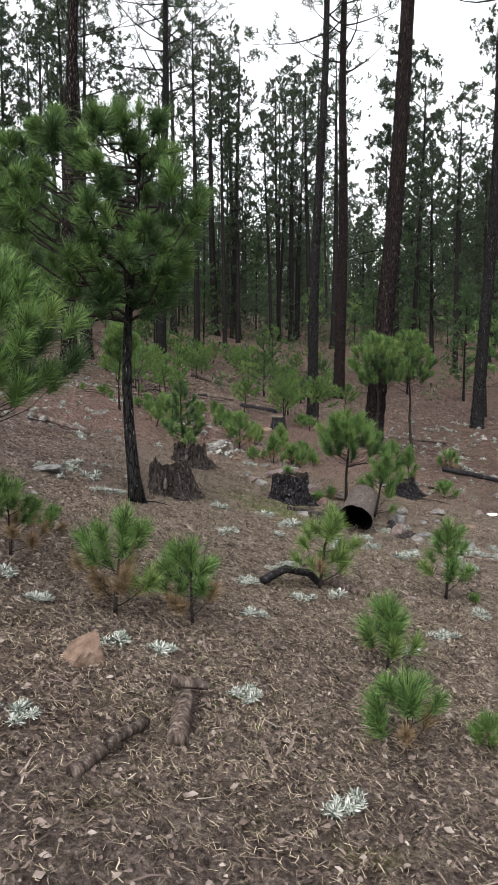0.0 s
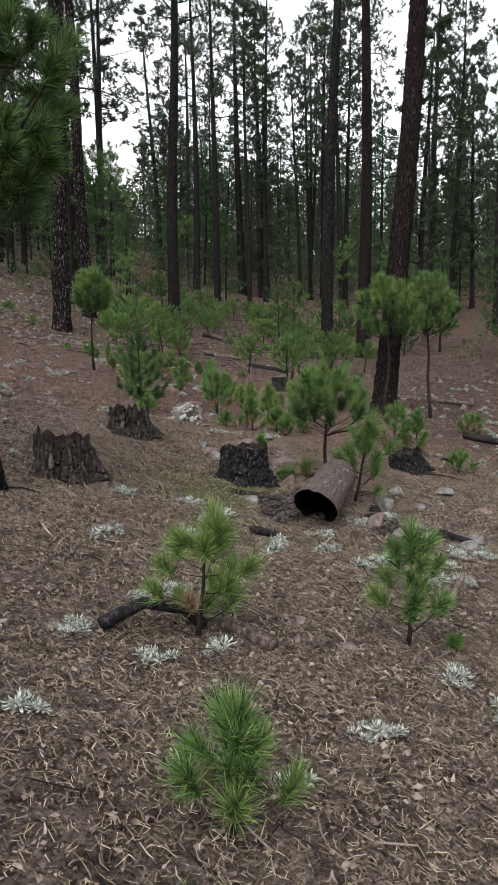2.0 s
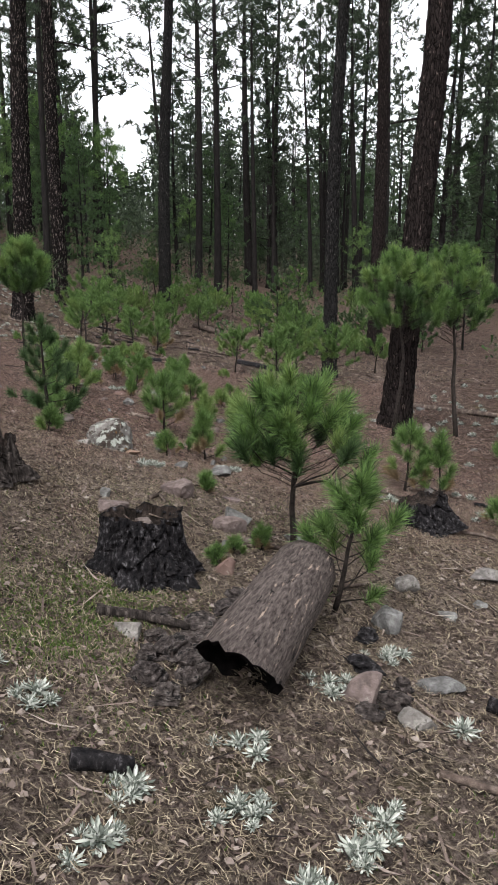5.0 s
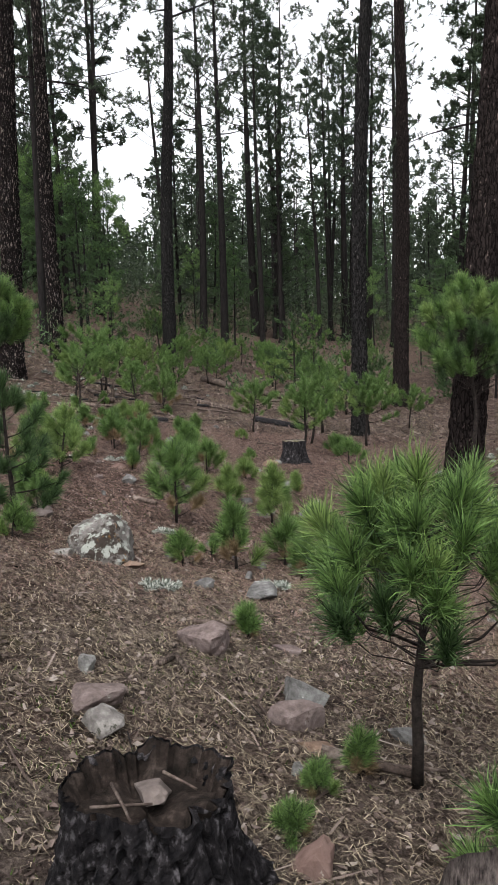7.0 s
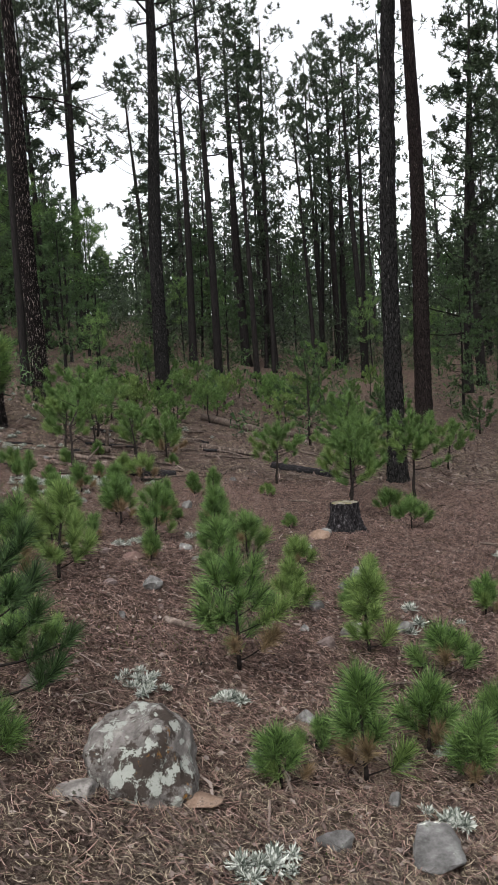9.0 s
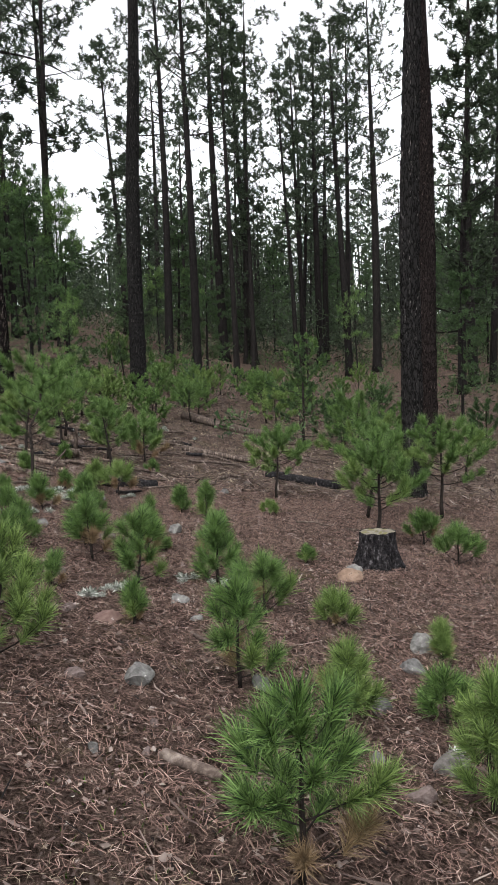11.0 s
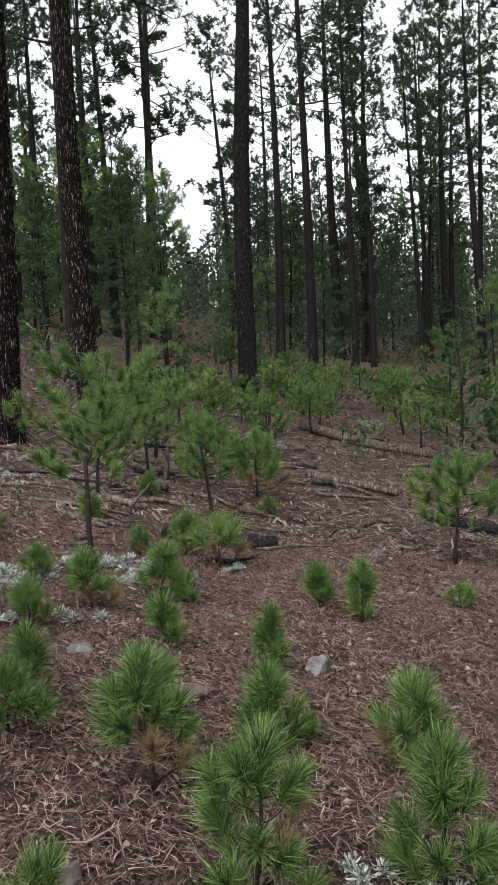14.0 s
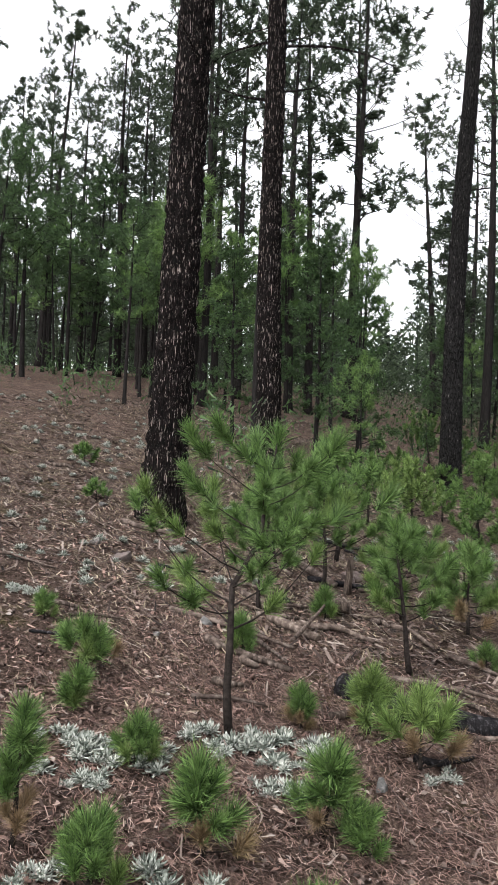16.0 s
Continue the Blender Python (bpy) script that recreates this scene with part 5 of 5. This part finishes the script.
def scattered_stones():
    """Small stones strewn over the slope on both sides of the walk."""
    rng = np.random.default_rng(818)
    kinds = ("grey", "pale", "pink", "grey", "dark")
    for i in range(80):
        x, y = (rng.uniform(2.2, 6.0), rng.uniform(6.5, 18)) if i % 2 else (rng.uniform(-5.0, -2.2), rng.uniform(3, 18)) if i % 4 else (rng.uniform(-8, 2), rng.uniform(20, 28))
        w = 0.07 + 0.16 * rng.random() ** 2
        rock(x, y, w, w * rng.uniform(0.4, 0.7), kinds[rng.integers(0, 5)])


scattered_stones()


# ---- silver rosettes ----
def rosette_mesh(seed):
    rng = np.random.default_rng(seed)
    v, f = [], []
    for i in range(64):
        a = i * 2.399 + rng.normal(0, 0.2)
        up = 0.10 + 1.25 * (i / 64) + rng.normal(0, 0.15)
        L = 0.053 * rng.uniform(0.6, 1.2) * (1.1 - 0.25 * i / 64)
        W = 0.0046
        d = Vector((math.cos(a) * math.cos(up), math.sin(a) * math.cos(up), math.sin(up)))
        s = Vector((-math.sin(a), math.cos(a), 0)) * W
        n = d.cross(s).normalized()
        k = len(v)
        for t, q, c in ((0.02, 0.5, 0), (0.45, 1.0, 0.005), (0.8, 0.8, -0.002)):
            p = d * L * t + n * c
            v += [p - s * q, p + n * -0.004, p + s * q]
        v.append(d * L)
        f += [(k, k + 1, k + 4, k + 3), (k + 1, k + 2, k + 5, k + 4), (k + 3, k + 4, k + 7, k + 6), (k + 4, k + 5, k + 8, k + 7), (k + 6, k + 7, k + 9), (k + 7, k + 8, k + 9)]
    return mesh_of("silver_rosette", v, f, SILVER)


ROSETTES = [rosette_mesh(900 + i) for i in range(5)]


def rosette(x, y):
    """One plant of silvery felted leaves, of two to four crowded heads."""
    rng = np.random.default_rng(int(abs(x * 517 + y * 1291) * 10) % 99991)
    plant = new("silver_leaved_plant")
    plant.location = (x, y, g1(x, y) + 0.005)
    tagged(plant, "small rosette plant with silvery-white felted leaves", "plant", "silver rosettes on the ground")
    for i in range(rng.integers(4, 9)):
        a, d, s = rng.uniform(0, 6.28), (0 if i == 0 else rng.uniform(0.05, 0.12)), rng.uniform(0.85, 1.35) * (1.15 if i == 0 else 0.8)
        child("leaf_rosette", ROSETTES[rng.integers(0, 5)], plant, "", pose(d * math.cos(a), d * math.sin(a), 0, rng.normal(0, 14), rng.normal(0, 14), rng.uniform(0, 360)) @ Matrix.Diagonal((s, s, s, 1)))


rosette(-0.19, 0.31)
rosette(-1.66, 0.60)
rosette(-0.67, 1.18)
rosette(-1.35, 1.52)
rosette(-1.11, 1.53)
rosette(-1.96, 2.02)
rosette(0.49, 2.28)
rosette(-2.22, 2.30)
rosette(-0.58, 2.41)
rosette(0.86, 2.77)
rosette(-0.13, 3.04)
rosette(1.51, 3.13)
rosette(-0.61, 3.24)
rosette(0.15, 3.31)
rosette(1.34, 3.44)
rosette(-0.32, 3.79)
rosette(-0.17, 3.99)
rosette(1.97, 4.27)
rosette(-0.79, 4.75)
rosette(2.08, 4.92)
rosette(1.58, 5.10)
rosette(1.73, 5.17)
rosette(-0.23, 5.18)
rosette(1.01, 5.25)
rosette(0.38, 5.27)
rosette(-2.19, 5.37)
rosette(-2.08, 5.42)
rosette(1.17, 5.46)
rosette(-1.97, 5.49)
rosette(0.78, 5.57)
rosette(0.42, 5.58)
rosette(-0.16, 5.63)
rosette(1.29, 5.67)
rosette(-0.92, 5.96)
rosette(0.75, 5.96)
rosette(-0.05, 5.97)
rosette(1.96, 6.05)
rosette(-0.36, 6.14)
rosette(2.22, 6.18)
rosette(2.45, 6.22)
rosette(1.13, 6.64)
rosette(2.60, 6.92)
rosette(1.45, 7.08)
rosette(-0.55, 10.44)
rosette(-0.44, 10.47)
rosette(0.27, 10.97)
rosette(1.92, 11.03)
rosette(0.44, 11.63)
rosette(-0.70, 11.79)
rosette(-1.12, 11.80)
rosette(-1.18, 11.86)
rosette(-1.99, 15.20)
rosette(-1.84, 15.43)
rosette(-0.23, 15.88)
rosette(-1.39, 15.90)
rosette(-1.07, 15.90)
rosette(-3.51, 17.64)
rosette(-3.78, 18.28)
rosette(-3.84, 18.52)
rosette(-4.00, 18.59)
rosette(-4.10, 18.59)
rosette(-3.13, 18.86)
rosette(-3.06, 18.89)
rosette(-3.51, 19.03)
rosette(-3.66, 19.08)
rosette(-3.21, 19.12)
rosette(-3.38, 19.29)
rosette(-3.11, 19.49)
rosette(-2.43, 19.63)
rosette(-5.92, 20.34)
rosette(-5.78, 20.38)
rosette(-5.26, 22.10)
rosette(-4.98, 22.29)


def silver_patch():
    """Silvery growth spread over the slope further off."""
    rng = np.random.default_rng(31)
    spots = [(-9.0, 27.0, 3.5, 55), (-12.0, 31.0, 4.5, 60), (-6.8, 22.0, 1.8, 26), (4.5, 13.0, 1.5, 20), (5.5, 16.5, 2.0, 24), (3.1, 11.5, 0.8, 9), (6.5, 20.0, 2.0, 24), (-3.6, 9.5, 1.2, 18), (-4.0, 14.0, 1.5, 12), (-7.5, 25.5, 3.0, 26), (-10, 29, 4.0, 30), (3.4, 15.8, 1.3, 26), (4.2, 18.5, 1.6, 22), (-3.6, 26.5, 1.6, 22), (-4.6, 12.5, 1.8, 18), (-2.7, 6.3, 0.7, 14), (2.3, 6.2, 0.7, 10), (-5.3, 21.5, 1.2, 14), (1.0, 13.6, 0.8, 6), (-3.97, 18.57, 0.2, 8), (-3.25, 19.27, 0.2, 7), (-3.15, 17.87, 0.2, 4), (-3.68, 17.43, 0.2, 3), (-4.0, 18.3, 0.2, 4), (-3.58, 19.26, 0.2, 4), (-3.66, 18.74, 0.2, 3)]
    v, f = [], []
    for cx, cy, r, n in spots:
        for i in range(n):
            x, y = cx + rng.normal(0, r * 0.5), cy + rng.normal(0, r * 0.5)
            me = ROSETTES[rng.integers(0, 5)]
            m = pose(x, y, g1(x, y), 0, 0, rng.uniform(0, 360)) @ Matrix.Scale(rng.uniform(0.9, 1.8), 4)
            k = len(v)
            v += [m @ q.co for q in me.vertices]
            f += [tuple(k + j for j in p.vertices) for p in me.polygons]
    tagged(new("silver_ground_cover", mesh_of("silver_ground_cover", v, f, SILVER)), "scattered silvery-leaved ground cover", "plants", kind="stuff")


silver_patch()

# ---- saplings, south to north ----
sapling(0.20, 0.93, 0.37, 0.42)
sapling(0.66, 1.09, 0.18, 0.18)
sapling(0.18, 1.52, 0.13, 0.13)
sapling(0.28, 1.96, 0.48, 0.38)
sapling(-1.44, 1.98, 0.66, 0.61, "dry")
sapling(-0.96, 2.10, 0.51, 0.55)
sapling(-2.29, 2.65, 0.54, 0.52, "dry")
sapling(-2.19, 3.41, 0.21, 0.23)
sapling(-0.00, 3.43, 0.66, 0.52, "pale")
sapling(1.15, 3.80, 0.68, 0.50)
sapling(3.05, 7.00, 0.45, 0.34, "pale")
sapling(1.43, 3.90, 0.09, 0.11)
sapling(1.20, 7.70, 0.92, 0.60, "bushy", (0.22, 0.0))
sapling(0.44, 8.06, 0.14, 0.16)
sapling(0.52, 8.42, 0.13, 0.15)
sapling(0.71, 8.62, 0.21, 0.16)
sapling(0.94, 8.63, 1.39, 1.12, "round")
sapling(-1.68, 11.10, 1.22, 0.62, "dark")
sapling(0.15, 9.90, 0.20, 0.13)
sapling(2.94, 10.56, 0.33, 0.39)
sapling(-1.58, 10.76, 0.28, 0.24)
sapling(-0.41, 11.05, 0.26, 0.22)
sapling(-0.03, 11.22, 0.52, 0.31)
sapling(0.46, 11.32, 0.38, 0.24)
sapling(2.48, 11.35, 0.73, 0.32)
sapling(-0.25, 11.41, 0.16, 0.19)
sapling(2.12, 11.45, 0.77, 0.49)
sapling(0.32, 11.63, 0.41, 0.28)
sapling(-1.76, 11.83, 0.29, 0.46)
sapling(0.77, 11.91, 0.28, 0.24)
sapling(-0.66, 12.30, 0.70, 0.58, "green")
sapling(-2.05, 12.46, 0.32, 0.44)
sapling(0.61, 12.67, 0.36, 0.40)
sapling(0.17, 12.91, 0.57, 0.27, "pale")
sapling(-2.40, 13.25, 0.66, 0.33)
sapling(3.80, 13.39, 0.43, 0.51)
sapling(-2.12, 13.62, 0.74, 0.52, "pale")
sapling(-0.33, 13.73, 0.42, 0.32, "pale")
sapling(0.19, 13.76, 0.31, 0.31)
sapling(-0.90, 13.92, 0.58, 0.47)
sapling(1.24, 14.09, 0.32, 0.23)
sapling(-2.32, 14.18, 0.49, 0.61, "pale")
sapling(2.36, 14.48, 2.70, 1.30, "round")
sapling(-1.60, 14.70, 0.30, 0.16)
sapling(0.39, 14.71, 0.27, 0.16, "pale")
sapling(3.38, 15.04, 2.86, 1.25, "round")
sapling(-0.24, 15.14, 0.28, 0.24, "pale")
sapling(-0.74, 15.21, 0.48, 0.46)
sapling(-2.30, 15.34, 0.24, 0.26)
sapling(-1.71, 15.63, 0.56, 0.46, "green")
sapling(-1.11, 15.89, 0.53, 0.36, "green")
sapling(-2.18, 16.20, 0.52, 0.34, "dry")
sapling(-1.87, 16.41, 0.17, 0.21)
sapling(-2.89, 16.43, 0.30, 0.37)
sapling(-2.34, 16.65, 0.37, 0.31, "dry")
sapling(-1.16, 16.65, 0.49, 0.39)
sapling(-1.77, 16.69, 0.42, 0.23)
sapling(-2.97, 16.83, 0.37, 0.22, "dry")
sapling(-1.64, 16.83, 0.11, 0.11)
sapling(-0.32, 17.03, 0.19, 0.19)
sapling(-3.48, 17.16, 0.31, 0.17)
sapling(1.18, 17.28, 0.42, 0.49)
sapling(-3.52, 15.60, 2.10, 0.85, "round")
sapling(-3.33, 17.67, 0.31, 0.33, "grassy")
sapling(-1.91, 17.67, 0.40, 0.20)
sapling(-3.71, 17.71, 0.53, 0.18, "dry")
sapling(-2.53, 17.76, 0.30, 0.21)
sapling(0.50, 18.06, 1.29, 0.83)
sapling(-3.13, 18.13, 0.41, 0.33, "dry")
sapling(1.05, 18.24, 0.40, 0.40)
sapling(-3.70, 18.57, 0.25, 0.24)
sapling(-2.64, 18.66, 0.21, 0.17)
sapling(-2.82, 18.67, 0.39, 0.27)
sapling(-1.39, 18.75, 0.49, 0.21)
sapling(-4.28, 18.89, 0.24, 0.15)
sapling(-1.70, 19.00, 0.34, 0.19)
sapling(-3.52, 19.24, 1.87, 1.21, "open")
sapling(-4.53, 19.38, 0.33, 0.44)
sapling(-0.64, 19.39, 0.20, 0.26, "pale")
sapling(-2.56, 19.63, 0.47, 0.42, "pale")
sapling(0.63, 19.68, 1.34, 0.87)
sapling(-3.27, 19.70, 0.26, 0.16, "dry")
sapling(-5.28, 19.94, 0.20, 0.16)
sapling(1.66, 19.94, 1.44, 1.07)
sapling(-2.92, 19.98, 0.40, 0.30, "pale")
sapling(-4.02, 20.62, 0.29, 0.21)
sapling(-0.51, 20.83, 1.13, 0.87)
sapling(-2.93, 21.28, 1.23, 0.72)
sapling(-4.38, 21.81, 1.19, 0.79)
sapling(0.90, 21.92, 1.73, 1.09)
sapling(-2.44, 21.99, 0.23, 0.23)
sapling(-3.84, 22.08, 0.30, 0.20)
sapling(-3.31, 22.88, 1.06, 0.78)
sapling(-2.69, 22.90, 0.88, 0.65)
sapling(-4.14, 22.94, 1.33, 1.12)
sapling(-4.78, 23.33, 1.24, 0.74)
sapling(2.93, 23.47, 1.06, 0.85)
sapling(-7.45, 23.79, 0.29, 0.36)
sapling(-2.87, 24.03, 0.70, 0.55)
sapling(-4.43, 24.45, 1.65, 0.82)
sapling(-8.83, 25.50, 0.35, 0.44)
sapling(-2.87, 25.65, 1.12, 0.67)
sapling(1.61, 25.66, 1.11, 0.79, "dark")
sapling(0.28, 26.60, 2.76, 1.38, "dark")
sapling(-4.70, 27.13, 1.14, 0.79)
sapling(-5.73, 27.77, 0.86, 0.67)
sapling(1.30, 27.80, 1.27, 1.15)
sapling(-3.19, 28.12, 1.44, 0.99)
sapling(-2.39, 28.97, 1.09, 0.93)
sapling(2.55, 29.07, 0.73, 0.91)
sapling(5.00, 29.09, 1.08, 1.08, "dark")
sapling(0.43, 30.11, 1.16, 1.16)
sapling(-2.32, 30.42, 0.96, 0.88)
sapling(-0.48, 30.69, 1.52, 1.01)
sapling(-5.14, 31.37, 0.94, 0.83)
sapling(-0.53, 33.01, 1.49, 1.00)
sapling(0.93, 34.08, 2.74, 1.53)
sapling(-5.43, 37.34, 1.75, 1.28)
sapling(-2.2, 1.6, 2.08, 1.3, "round")


def undergrowth():
    """More of the same saplings between those placed singly, further up the slope."""
    rng = np.random.default_rng(88)
    for i in range(40):
        x, y = rng.uniform(-6.8, 4.0), rng.uniform(24.5, 41)
        if abs(x + 1.5) < 0.9 and y < 29:
            continue
        sapling(x, y, rng.uniform(0.5, 1.5), rng.uniform(0.5, 1.1), "dark" if rng.random() < 0.15 else "")


undergrowth()

# ---- loose litter ----
NEAR = (-6.0, 4.5, -1.5, 22.0)
strew("red_brown_needles", 185000, (-5.5, 4.0, 9.5, 22.0), (0.04, 0.12), (0.0026, 0.0050), RED_LITTER, "dense litter of red-brown pine needles up the slope", "needle litter", 6, patchy=0.45, tilt=0.22, bend=0.5, lift=0.02)
strew("pale_litter", 38000, (-14, -3.5, 18.5, 34), (0.04, 0.16), (0.005, 0.013), LITTER, "pale grey litter of twigs and needles on the slope", "needle litter", 8, patchy=0.8)
strew("pale_litter", 18000, (-6.5, 5.5, 20.5, 34), (0.04, 0.20), (0.006, 0.018), LITTER, "pale litter of twigs and needles among the saplings", "needle litter", 18, patchy=0.8)
strew("fallen_needles", 185000, (-3.2, 4.6, -1.0, 12.5), (0.020, 0.080), (0.0022, 0.0046), LITTER, "dense litter of dry brown pine needles", "needle litter", 1, patchy=0.45, tilt=0.24, bend=0.5, lift=0.02)
strew("fallen_bark", 60000, NEAR, (0.012, 0.045), (0.006, 0.020), CHIPS, "scattered chips of bark and cone scales", "bark litter", 2, patchy=0.3, tilt=0.4)
crumbs("soil_crumbs", 60000, (-4.0, 3.8, -1.2, 12.0), (0.005, 0.028), CLODS, "loose crumbs of dark soil and grit", "soil", 12)
crumbs("soil_crumbs", 34000, (-6.0, 4.5, 12.0, 24.0), (0.006, 0.030), CLODS, "loose crumbs of dark soil and cone scales", "soil", 13)
strew("fallen_twigs", 7000, (-9, 6, -1.5, 30), (0.10, 0.36), (0.006, 0.014), CHIPS, "scattered thin dead twigs", "twigs", 3, lift=0.02, patchy=0.3)
strew("pale_bark_flakes", 9000, (-8.5, -2.5, 16.5, 25.0), (0.02, 0.075), (0.010, 0.028), RED_LITTER, "scattered pale flakes of pine bark", "bark litter", 9, patchy=0.5, tilt=0.3)
strew("far_litter", 60000, (-15, 9, 20, 42), (0.05, 0.30), (0.008, 0.030), CHIPS, "litter of needles and twigs up the slope", "needle litter", 4, patchy=0.5)


def moss():
    rng = np.random.default_rng(17)
    chunks = []
    for cx, cy, r, n in ((-0.15, 6.5, 0.40, 3600), (-0.5, 7.0, 0.5, 1800), (0.0, 7.25, 0.35, 2200), (0.1, 6.9, 0.3, 900), (-0.4, 8.2, 0.8, 700), (0.2, 5.9, 0.4, 400), (-0.1, 9.2, 0.5, 350), (0.9, 9.6, 0.6, 350), (-0.6, 1.2, 0.7, 300), (0.2, 10.2, 0.6, 300), (-1.2, 12.6, 0.6, 160), (-0.9, 6.2, 0.6, 400), (1.6, 5.4, 0.6, 160)):
        x, y = cx + rng.normal(0, r * 0.55, n), cy + rng.normal(0, r * 0.55, n)
        z = gz(x, y)
        a, L = rng.uniform(0, 6.28, n), rng.uniform(0.008, 0.028, n)
        p = np.stack([x, y, z], 1)
        s = np.stack([np.cos(a), np.sin(a), 0 * a], 1) * 0.0042
        t = p + np.stack([rng.normal(0, 0.5, n) * L, rng.normal(0, 0.5, n) * L, L], 1)
        chunks.append((np.stack([p - s, p + s, t], 1).reshape(-1, 3), np.arange(3 * n).reshape(-1, 3)))
    v, f = gather(chunks)
    tagged(new("moss_and_grass", mesh_of("moss_and_grass", v, f, GRASSY)), "patches of short green moss and grass", "moss", kind="stuff")


moss()
